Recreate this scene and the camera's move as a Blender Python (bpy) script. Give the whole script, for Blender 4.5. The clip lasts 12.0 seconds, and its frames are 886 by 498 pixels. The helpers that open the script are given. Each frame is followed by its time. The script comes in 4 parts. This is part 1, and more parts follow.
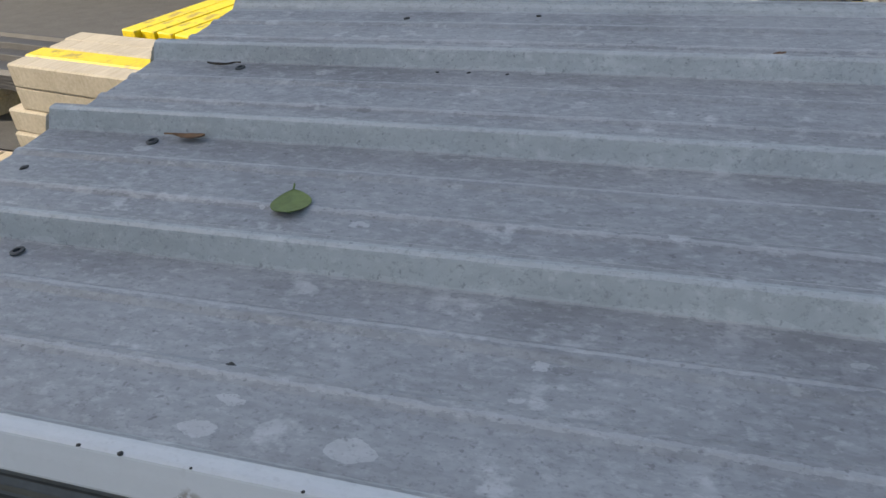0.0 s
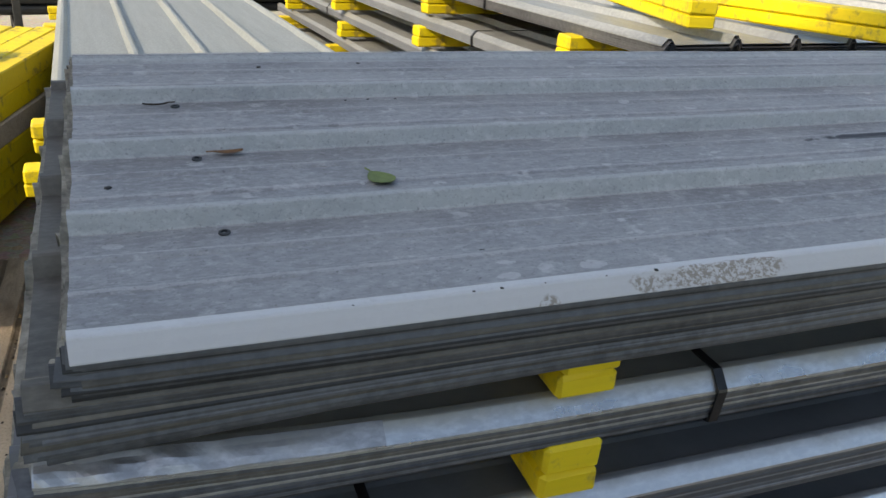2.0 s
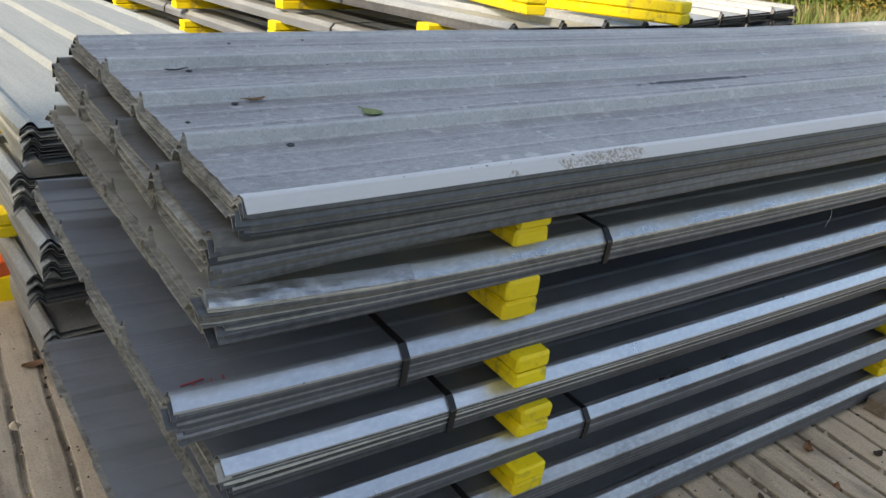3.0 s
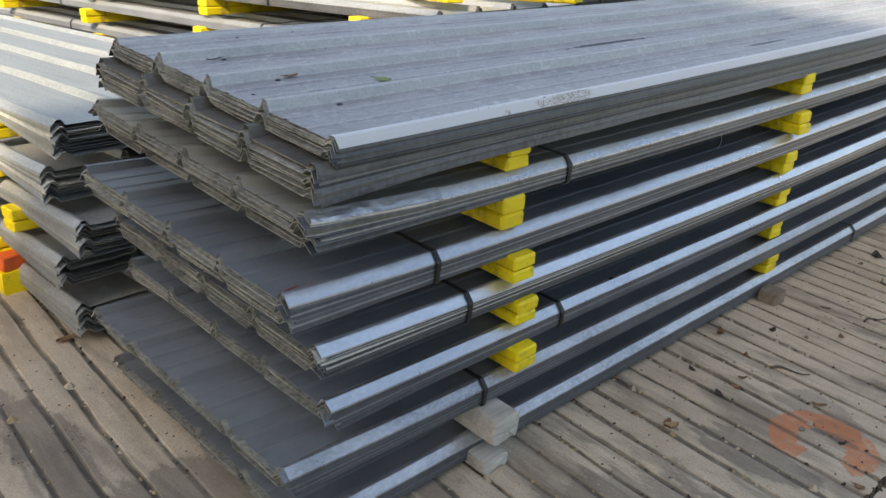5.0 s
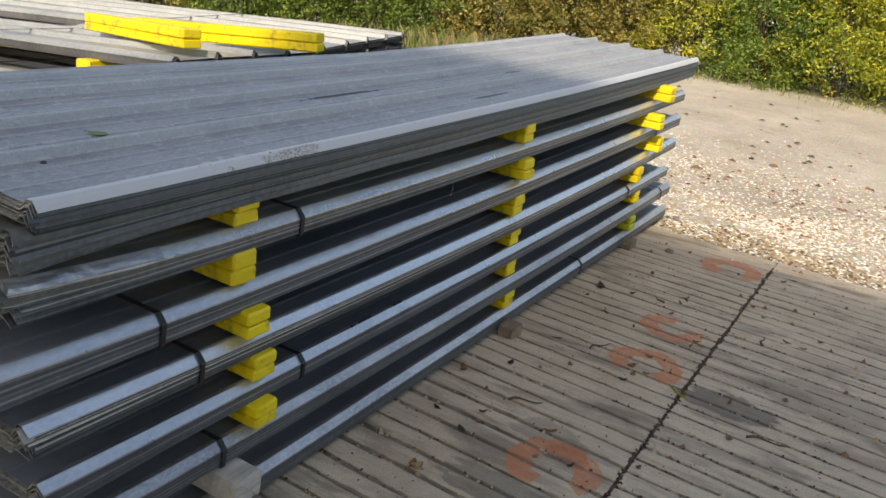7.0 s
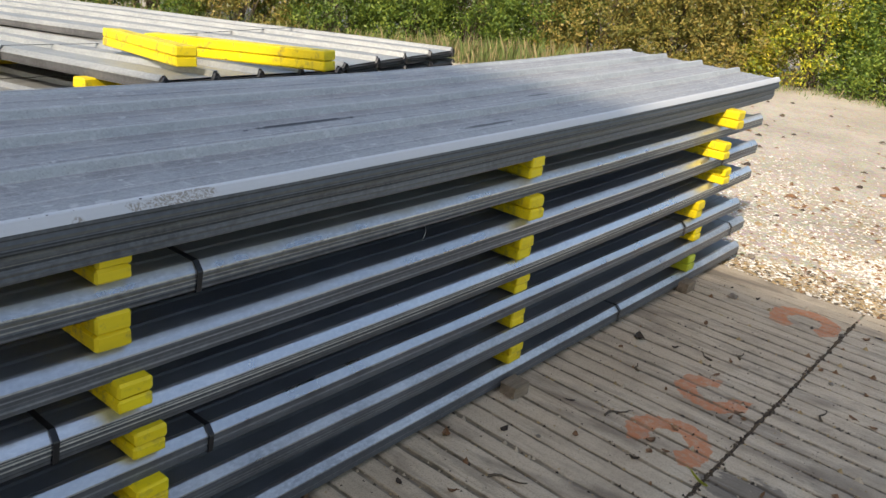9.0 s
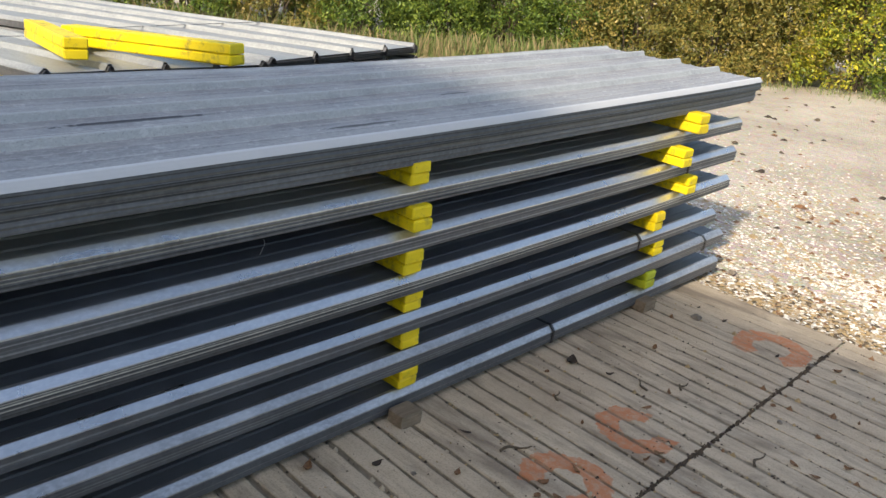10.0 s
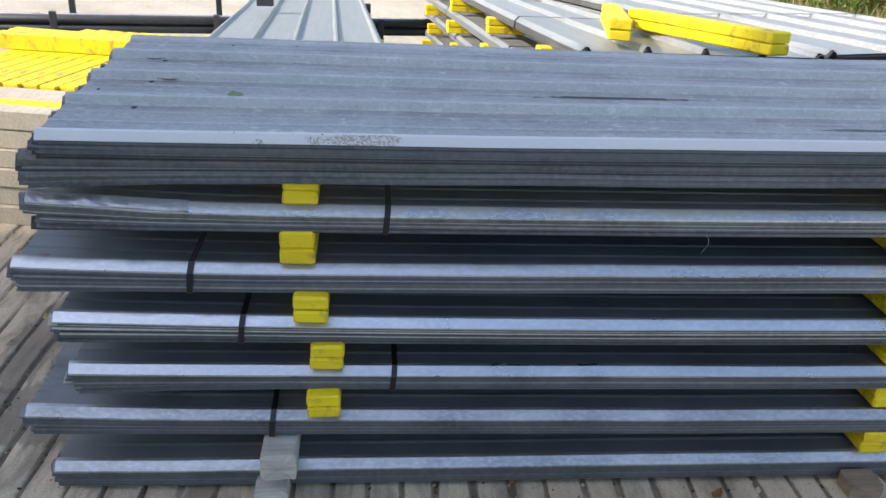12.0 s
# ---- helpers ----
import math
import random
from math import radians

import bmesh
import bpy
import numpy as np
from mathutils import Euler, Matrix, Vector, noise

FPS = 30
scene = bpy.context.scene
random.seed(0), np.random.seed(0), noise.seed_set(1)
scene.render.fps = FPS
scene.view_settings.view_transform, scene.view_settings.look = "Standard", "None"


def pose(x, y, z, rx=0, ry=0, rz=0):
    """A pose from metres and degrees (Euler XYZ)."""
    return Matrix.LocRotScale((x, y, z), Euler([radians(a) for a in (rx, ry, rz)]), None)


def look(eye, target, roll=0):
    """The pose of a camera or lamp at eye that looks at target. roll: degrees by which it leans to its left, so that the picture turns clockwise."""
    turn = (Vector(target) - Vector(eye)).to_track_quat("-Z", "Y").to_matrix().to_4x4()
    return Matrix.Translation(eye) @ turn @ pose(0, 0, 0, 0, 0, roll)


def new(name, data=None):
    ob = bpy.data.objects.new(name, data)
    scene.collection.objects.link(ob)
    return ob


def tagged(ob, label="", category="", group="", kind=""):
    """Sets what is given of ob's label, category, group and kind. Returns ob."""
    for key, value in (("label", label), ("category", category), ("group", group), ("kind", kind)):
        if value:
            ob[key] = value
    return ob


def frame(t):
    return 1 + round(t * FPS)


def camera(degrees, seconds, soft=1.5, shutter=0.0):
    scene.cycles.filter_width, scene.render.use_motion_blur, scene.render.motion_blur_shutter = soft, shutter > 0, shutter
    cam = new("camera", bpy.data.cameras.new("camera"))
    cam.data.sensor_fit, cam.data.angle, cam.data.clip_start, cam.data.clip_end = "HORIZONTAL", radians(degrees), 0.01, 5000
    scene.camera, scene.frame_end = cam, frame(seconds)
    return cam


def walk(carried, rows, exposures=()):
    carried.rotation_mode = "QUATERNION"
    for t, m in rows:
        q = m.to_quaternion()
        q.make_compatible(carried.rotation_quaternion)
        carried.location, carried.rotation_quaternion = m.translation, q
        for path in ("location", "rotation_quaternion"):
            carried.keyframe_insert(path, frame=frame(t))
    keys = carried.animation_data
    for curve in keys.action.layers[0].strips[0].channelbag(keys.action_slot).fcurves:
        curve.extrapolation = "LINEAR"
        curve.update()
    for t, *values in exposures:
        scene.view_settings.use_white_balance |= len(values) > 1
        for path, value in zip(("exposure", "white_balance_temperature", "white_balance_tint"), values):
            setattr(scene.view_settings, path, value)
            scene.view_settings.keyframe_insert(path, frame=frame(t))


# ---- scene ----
cam = camera(56.3, 12.0)
EXPOSURE = [(0.0, 0.82, 7900, 9), (1.0, 0.76, 8000, 9), (2.5, 0.82, 8000, 9), (3.5, 1.38, 8300, 10), (5.5, 1.22, 7900, 10), (6.5, 1.02, 7950, 10), (7.5, 0.58, 8250, 11), (9.5, 0.91, 7650, 10), (10.8, 0.88, 7750, 10), (11.5, 0.88, 7100, 11), (12.0, 1.23, 6950, 11)]
PATH = [
    (0, (0.888, -0.316, 1.502), (0.273, 1.274, 0.455), -5.3),
    (0.5, (0.633, -0.26, 1.505), (0.342, 1.38, 0.398), -6.5),
    (1, (0.461, -0.361, 1.531), (0.824, 1.266, 0.426), 0.5),
    (1.5, (0.281, -0.527, 1.573), (0.948, 1.115, 0.645), 4.7),
    (2, (0.117, -0.778, 1.57), (0.791, 0.883, 0.684), 5.1),
    (2.5, (-0.156, -0.948, 1.577), (0.766, 0.613, 0.732), 5.3),
    (3, (-0.417, -1.151, 1.597), (0.663, 0.308, 0.759), 6.9),
    (3.5, (-0.578, -1.38, 1.58), (0.505, 0.047, 0.69), 3.8),
    (3.7, (-0.653, -1.393, 1.596), (0.435, 0.022, 0.695), 3.0),
    (5.3, (-1.024, -1.375, 1.621), (0.314, -0.11, 0.84), 5.2),
    (5.5, (-1.026, -1.373, 1.641), (0.322, -0.099, 0.891), 5.7),
    (6, (-0.981, -1.385, 1.645), (0.396, -0.135, 0.908), 5.5),
    (6.5, (-0.948, -1.415, 1.652), (0.573, -0.328, 0.94), 7.0),
    (7, (-0.934, -1.46, 1.672), (0.723, -0.568, 0.994), 8.2),
    (7.5, (-0.907, -1.454, 1.669), (0.777, -0.6, 1.008), 7.2),
    (7.7, (-0.884, -1.514, 1.702), (0.77, -0.616, 1.026), 6.7),
    (9.3, (-0.068, -1.677, 1.73), (1.424, -0.538, 1.039), 7.5),
    (9.5, (0.072, -1.741, 1.719), (1.557, -0.595, 1.026), 7.2),
    (10, (0.405, -1.914, 1.743), (1.812, -0.683, 1.033), 7.3),
    (10.5, (0.702, -1.919, 1.724), (2.117, -0.695, 1.016), 9.3),
    (11, (0.876, -1.946, 1.723), (2.24, -0.671, 1.006), 10.3),
    (11.3, (0.923, -1.981, 1.714), (1.981, -0.464, 0.952), 9.6),
    (11.5, (0.93, -1.984, 1.7), (1.641, -0.305, 0.877), 8.0),
    (11.8, (0.867, -2.042, 1.728), (1.173, -0.27, 0.852), 4.7),
    (12, (0.839, -2.016, 1.729), (1.026, -0.213, 0.885), 3.3),
]
walk(cam, [(t, look(eye, target, roll)) for t, eye, target, roll in PATH], EXPOSURE)

# ---- world and sun ----
SUN_TRAVEL = Vector((0.78, 0.22, -0.59)).normalized()
to_sun = -SUN_TRAVEL
world = bpy.data.worlds.new("sky")
scene.world = world
world.use_nodes = True
wn = world.node_tree
sky = wn.nodes.new("ShaderNodeTexSky")
sky.sky_type, sky.sun_disc = "NISHITA", False
sky.sun_elevation = math.asin(to_sun.z)
sky.sun_rotation = math.atan2(to_sun.x, to_sun.y)
sky.air_density, sky.dust_density = 1.0, 1.5
wn.links.new(sky.outputs[0], wn.nodes["Background"].inputs[0])
wn.nodes["Background"].inputs[1].default_value = 0.15
sun = new("sun", bpy.data.lights.new("sun", "SUN"))
sun.data.energy, sun.data.angle, sun.data.color = 2.7, radians(2.2), (1.0, 0.95, 0.87)
sun.rotation_euler = SUN_TRAVEL.to_track_quat("-Z", "Y").to_euler()


# ---- material helpers ----
class Nodes:
    """Short calls for building one node material."""

    def __init__(self, name):
        self.mat = bpy.data.materials.new(name)
        self.mat.use_nodes = True
        self.tree = self.mat.node_tree
        self.bsdf = self.tree.nodes["Principled BSDF"]

    def node(self, kind, **values):
        made = self.tree.nodes.new("ShaderNode" + kind)
        for key, value in values.items():
            setattr(made, key, value)
        return made

    def link(self, a, b):
        self.tree.links.new(a, b)

    def set(self, socket, value):
        if isinstance(value, bpy.types.NodeSocket):
            self.link(value, socket)
        else:
            socket.default_value = value

    def coords(self, scale=(1, 1, 1), source="Object"):
        mapping = self.node("Mapping")
        self.link(self.node("TexCoord").outputs[source], mapping.inputs[0])
        mapping.inputs["Scale"].default_value = scale
        return mapping.outputs[0]

    def noise(self, vector, scale, detail=4.0, rough=0.55, warp=0.0):
        made = self.node("TexNoise")
        self.link(vector, made.inputs["Vector"])
        made.inputs["Scale"].default_value, made.inputs["Detail"].default_value = scale, detail
        made.inputs["Roughness"].default_value, made.inputs["Distortion"].default_value = rough, warp
        return made.outputs[0]

    def ramp(self, value, stops):
        made = self.node("ValToRGB")
        self.link(value, made.inputs[0])
        els = made.color_ramp.elements
        while len(els) < len(stops):
            els.new(0.5)
        for el, (at, colour) in zip(els, stops):
            el.position = at
            el.color = (*colour, 1) if isinstance(colour, tuple) else (colour, colour, colour, 1)
        return made.outputs[0]

    def math(self, op, a, b=0.0, c=0.0):
        made = self.node("Math", operation=op)
        for socket, value in zip(made.inputs, (a, b, c)):
            self.set(socket, value)
        return made.outputs[0]

    def mix(self, factor, a, b, blend="MIX"):
        made = self.node("Mix", data_type="RGBA", blend_type=blend)
        self.set(made.inputs[0], factor)
        for socket, value in ((made.inputs[6], a), (made.inputs[7], b)):
            self.set(socket, (*value, 1) if isinstance(value, tuple) else value)
        return made.outputs[2]

    def bump(self, height, strength=0.3, distance=0.01):
        made = self.node("Bump")
        self.link(height, made.inputs["Height"])
        made.inputs["Strength"].default_value, made.inputs["Distance"].default_value = strength, distance
        self.link(made.outputs[0], self.bsdf.inputs["Normal"])

    def finish(self, colour, rough=0.6, metal=0.0):
        self.set(self.bsdf.inputs["Base Color"], (*colour, 1) if isinstance(colour, tuple) else colour)
        self.set(self.bsdf.inputs["Roughness"], rough)
        self.set(self.bsdf.inputs["Metallic"], metal)
        return self.mat

    def blot(self, x, y, cx, cy, a, b, wobble, edge=0.35):
        """A soft-edged oval patch round (cx, cy), 1 inside, 0 outside, its rim broken by the wobble."""
        u = self.math("DIVIDE", self.math("SUBTRACT", x, cx), a)
        v = self.math("DIVIDE", self.math("SUBTRACT", y, cy), b)
        d = self.math("ADD", self.math("MULTIPLY", u, u), self.math("MULTIPLY", v, v))
        d = self.math("ADD", d, self.math("MULTIPLY", self.math("SUBTRACT", wobble, 0.5), 3.0))
        made = self.node("MapRange")
        self.link(d, made.inputs[0])
        made.inputs[1].default_value, made.inputs[2].default_value = 1.0, 1.0 - edge
        return made.outputs[0]


def steel(name, light, dark, rough=0.42, metal=0.55, stained=False, dusty=None, spread=0.32):
    """Weathered galvanised sheet: lengthwise streaks, spangle, pale corrosion spots; the stained kind also has its own marks."""
    n = Nodes(name)
    long = n.noise(n.coords((0.6, 9, 9)), 3.0, 5, 0.6)
    blotch = n.noise(n.coords(), 5.0, 6, 0.62, 0.4)
    fine = n.noise(n.coords((1, 2.2, 1)), 55.0, 3, 0.6)
    info = n.node("ObjectInfo").outputs["Random"]
    share = 0.14 if stained else 0.45
    mixed = n.math("ADD", n.math("MULTIPLY", long, share), n.math("MULTIPLY", blotch, 1.0 - share))
    colour = n.ramp(mixed, [(0.34, dark), (0.66, light)])
    colour = n.mix(n.math("MULTIPLY", n.ramp(fine, [(0.42, 0.0), (0.72, 1.0)]), 0.35), colour, tuple(min(1, v * 1.45) for v in light))
    tone = n.math("ADD", 0.98 - spread / 2, n.math("MULTIPLY", info, spread))
    colour = n.mix(1.0, colour, n.node("CombineColor").outputs[0], "MULTIPLY")
    comb = colour.node.inputs[7].links[0].from_node
    for k in range(3):
        n.link(tone, comb.inputs[k])
    roughness = n.ramp(blotch, [(0.3, rough - 0.07), (0.7, rough + 0.1)])
    if stained:
        sep = n.node("SeparateXYZ")
        n.link(n.node("TexCoord").outputs["Object"], sep.inputs[0])
        x, y = sep.outputs[0], sep.outputs[1]
        pale = n.noise(n.coords((1, 1.3, 1)), 26.0, 4, 0.6)
        bold = n.noise(n.coords(), 11.0, 3, 0.5)
        near = n.math("MULTIPLY", n.ramp(pale, [(0.57, 0.0), (0.66, 1.0)]), n.ramp(bold, [(0.42, 0.0), (0.62, 1.0)]))
        colour = n.mix(n.math("MULTIPLY", near, 0.5), colour, (0.66, 0.67, 0.68))
        flake = n.node("TexVoronoi")
        n.link(n.coords((1, 1.8, 1)), flake.inputs["Vector"])
        flake.inputs["Scale"].default_value = 9.0
        flake.inputs["Randomness"].default_value = 1.0
        rough_rim = n.math("ADD", flake.outputs["Distance"], n.math("MULTIPLY", n.math("SUBTRACT", pale, 0.5), 0.35))
        pick = n.node("SeparateColor")
        n.link(flake.outputs["Color"], pick.inputs[0])
        bright = n.math("MULTIPLY", n.math("LESS_THAN", rough_rim, 0.13), n.math("GREATER_THAN", pick.outputs[0], 0.62))
        colour = n.mix(n.math("MULTIPLY", bright, 0.40), colour, (0.68, 0.69, 0.70))
        murk = n.math("MULTIPLY", n.math("LESS_THAN", rough_rim, 0.10), n.math("LESS_THAN", pick.outputs[0], 0.22))
        colour = n.mix(n.math("MULTIPLY", murk, 0.40), colour, (0.13, 0.13, 0.135))
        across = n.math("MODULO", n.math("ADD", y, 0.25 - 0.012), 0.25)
        chips = n.noise(n.coords((1.0, 3, 1)), 40.0, 4, 0.7)
        # pale chipped lines on stiffeners and rib edges: wear plus painted highlight
        worn = None
        for at, wide in ((0.0864, 0.0035), (0.1686, 0.0035), (0.010, 0.003), (0.2435, 0.0035), (0.229, 0.0022)):
            line = n.math("LESS_THAN", n.math("ADD", n.math("ABSOLUTE", n.math("SUBTRACT", across, at)), n.math("MULTIPLY", n.math("SUBTRACT", chips, 0.45), 0.012)), wide)
            worn = line if worn is None else n.math("MAXIMUM", worn, line)
        colour = n.mix(n.math("MULTIPLY", worn, 0.28), colour, (0.66, 0.66, 0.68))
        # front flank of each rib painted lighter, as if turned to the sky
        bright_flank = n.math("GREATER_THAN", across, 0.2295)
        colour = n.mix(n.math("MULTIPLY", bright_flank, 0.42), colour, (0.50, 0.55, 0.57))
        # darker strip along the foot of each rib, ragged with the blotch
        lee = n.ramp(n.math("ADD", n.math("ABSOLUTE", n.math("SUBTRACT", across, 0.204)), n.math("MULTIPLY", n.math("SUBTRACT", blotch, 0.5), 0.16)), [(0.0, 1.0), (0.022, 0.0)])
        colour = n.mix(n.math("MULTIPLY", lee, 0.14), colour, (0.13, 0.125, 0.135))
        grain = n.noise(n.coords((1, 1.3, 1)), 170.0, 3, 0.7)
        colour = n.mix(n.ramp(grain, [(0.30, 0.34), (0.46, 0.0)]), colour, (0.12, 0.12, 0.13))
        fleck = n.noise(n.coords((1, 1.6, 1)), 75.0, 4, 0.65)
        colour = n.mix(n.math("MULTIPLY", n.ramp(fleck, [(0.56, 0.0), (0.66, 1.0)]), 0.25), colour, (0.64, 0.65, 0.66))
        pits = n.noise(n.coords(), 130.0, 2, 0.5)
        colour = n.mix(n.math("MULTIPLY", n.ramp(pits, [(0.67, 0.0), (0.74, 1.0)]), 0.4), colour, (0.10, 0.095, 0.10))
        grime = n.noise(n.coords((2.0, 9, 1)), 6.0, 5, 0.65)
        colour = n.mix(n.math("MULTIPLY", n.ramp(grime, [(0.52, 0.0), (0.7, 1.0)]), 0.13), colour, (0.10, 0.095, 0.10))
        # front fold and flange: cleaner metal, with sky brightness painted in as well
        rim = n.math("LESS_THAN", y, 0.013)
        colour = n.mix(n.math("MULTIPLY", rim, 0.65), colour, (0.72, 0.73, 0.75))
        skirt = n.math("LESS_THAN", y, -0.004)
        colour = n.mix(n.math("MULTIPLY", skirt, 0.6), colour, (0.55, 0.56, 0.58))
        wob = n.noise(n.coords((1, 3, 1)), 22.0, 3, 0.6)
        wet = None
        for spot in ((1.60, 0.415, 0.27, 0.010), (2.26, 0.135, 0.18, 0.012), (0.70, 0.825, 0.13, 0.013), (3.0, 0.40, 0.12, 0.01)):
            m = n.blot(x, y, *spot, wob)
            wet = m if wet is None else n.math("MAXIMUM", wet, m)
        colour = n.mix(n.math("MULTIPLY", wet, 0.8), colour, (0.045, 0.045, 0.055))
        spots = n.noise(n.coords((1, 1.6, 1)), 150.0, 4, 0.7)
        mud = n.math("MULTIPLY", n.blot(x, y, 0.81, -0.010, 0.125, 0.011, wob), n.ramp(spots, [(0.45, 0.0), (0.53, 1.0)]))
        mud = n.math("MAXIMUM", mud, n.math("MULTIPLY", n.blot(x, y, 0.57, -0.018, 0.014, 0.008, wob), n.ramp(spots, [(0.45, 0.0), (0.5, 1.0)])))
        colour = n.mix(n.math("MULTIPLY", mud, 0.6), colour, (0.20, 0.15, 0.095))
        roughness = n.math("ADD", roughness, n.math("MULTIPLY", mud, 0.3))
        n.bsdf.inputs["Specular IOR Level"].default_value = 0.2
    if dusty:
        # settled dust on the pans, its tone also shading the gaps; front flange rubbed clean
        sep = n.node("SeparateXYZ")
        n.link(n.node("TexCoord").outputs["Object"], sep.inputs[0])
        cover = n.ramp(n.math("ADD", sep.outputs[1], n.math("MULTIPLY", n.math("SUBTRACT", blotch, 0.5), 0.04)), [(0.012, 0.0), (0.030, 1.0)])
        patch = n.noise(n.coords((1, 1, 1)), 3.2, 5, 0.6, 0.5)
        cover = n.math("MULTIPLY", cover, n.ramp(patch, [(0.25, 0.86), (0.6, 1.0)]))
        colour = n.mix(cover, colour, n.ramp(n.math("ADD", n.math("MULTIPLY", blotch, 0.5), n.math("MULTIPLY", patch, 0.5)), [(0.35, tuple(v * 0.6 for v in dusty)), (0.65, dusty)]))
        roughness = n.math("ADD", roughness, n.math("MULTIPLY", cover, 0.25))
        metal = n.math("MULTIPLY", metal, n.math("SUBTRACT", 1.0, n.math("MULTIPLY", cover, 0.85)))
    n.bump(n.math("ADD", blotch, n.math("MULTIPLY", fine, 0.25)), 0.12, 0.006)
    return n.finish(colour, roughness, metal)


def yellow_paint(name, base, dirt=0.62):
    n = Nodes(name)
    grain = n.noise(n.coords((4, 60, 60)), 1.2, 5, 0.6)
    wear = n.noise(n.coords(), 14.0, 5, 0.65)
    info = n.node("ObjectInfo").outputs["Random"]
    colour = n.mix(n.ramp(grain, [(0.3, 0.0), (0.75, 0.5)]), base, tuple(v * 0.78 for v in base))
    colour = n.mix(n.math("MULTIPLY", info, 0.35), colour, (0.62, 0.40, 0.02))
    colour = n.mix(n.math("MULTIPLY", n.ramp(wear, [(0.53, 0.0), (0.64, 1.0)]), dirt), colour, (0.20, 0.13, 0.06))
    n.bump(grain, 0.35, 0.004)
    return n.finish(colour, 0.55)


def timber(name, base, dark):
    n = Nodes(name)
    grain = n.noise(n.coords((3, 45, 45)), 1.5, 6, 0.65, 0.3)
    knots = n.noise(n.coords(), 9.0, 4, 0.6)
    colour = n.ramp(n.math("ADD", n.math("MULTIPLY", grain, 0.6), n.math("MULTIPLY", knots, 0.4)), [(0.3, dark), (0.68, base)])
    n.bump(grain, 0.5, 0.006)
    return n.finish(colour, 0.85)


def plain(name, colour, rough=0.6, metal=0.0, vary=0.25, scale=20.0, bump=0.2):
    n = Nodes(name)
    a = n.noise(n.coords(), scale, 5, 0.6)
    b = n.noise(n.coords(), scale * 0.13, 3, 0.5)
    f = n.math("ADD", n.math("MULTIPLY", a, 0.6), n.math("MULTIPLY", b, 0.4))
    col = n.ramp(f, [(0.3, tuple(v * (1 - vary) for v in colour)), (0.7, tuple(min(1, v * (1 + vary)) for v in colour))])
    n.bump(a, bump, 0.004)
    return n.finish(col, rough, metal)


def leafy(name, stops):
    """Leaves whose colour differs leaf by leaf, a little translucent."""
    n = Nodes(name)
    island = n.node("NewGeometry").outputs["Random Per Island"]
    big = n.noise(n.coords(), 0.9, 2, 0.5)
    f = n.math("ADD", n.math("MULTIPLY", island, 0.55), n.math("MULTIPLY", big, 0.45))
    col = n.ramp(f, stops)
    n.bsdf.inputs["Transmission Weight"].default_value = 0.0
    out = n.tree.nodes["Material Output"]
    trans = n.node("BsdfTranslucent")
    n.link(col, trans.inputs[0])
    mixer = n.node("MixShader")
    mixer.inputs[0].default_value = 0.3
    n.finish(col, 0.5)
    n.link(n.bsdf.outputs[0], mixer.inputs[1])
    n.link(trans.outputs[0], mixer.inputs[2])
    n.link(mixer.outputs[0], out.inputs[0])
    return n.mat


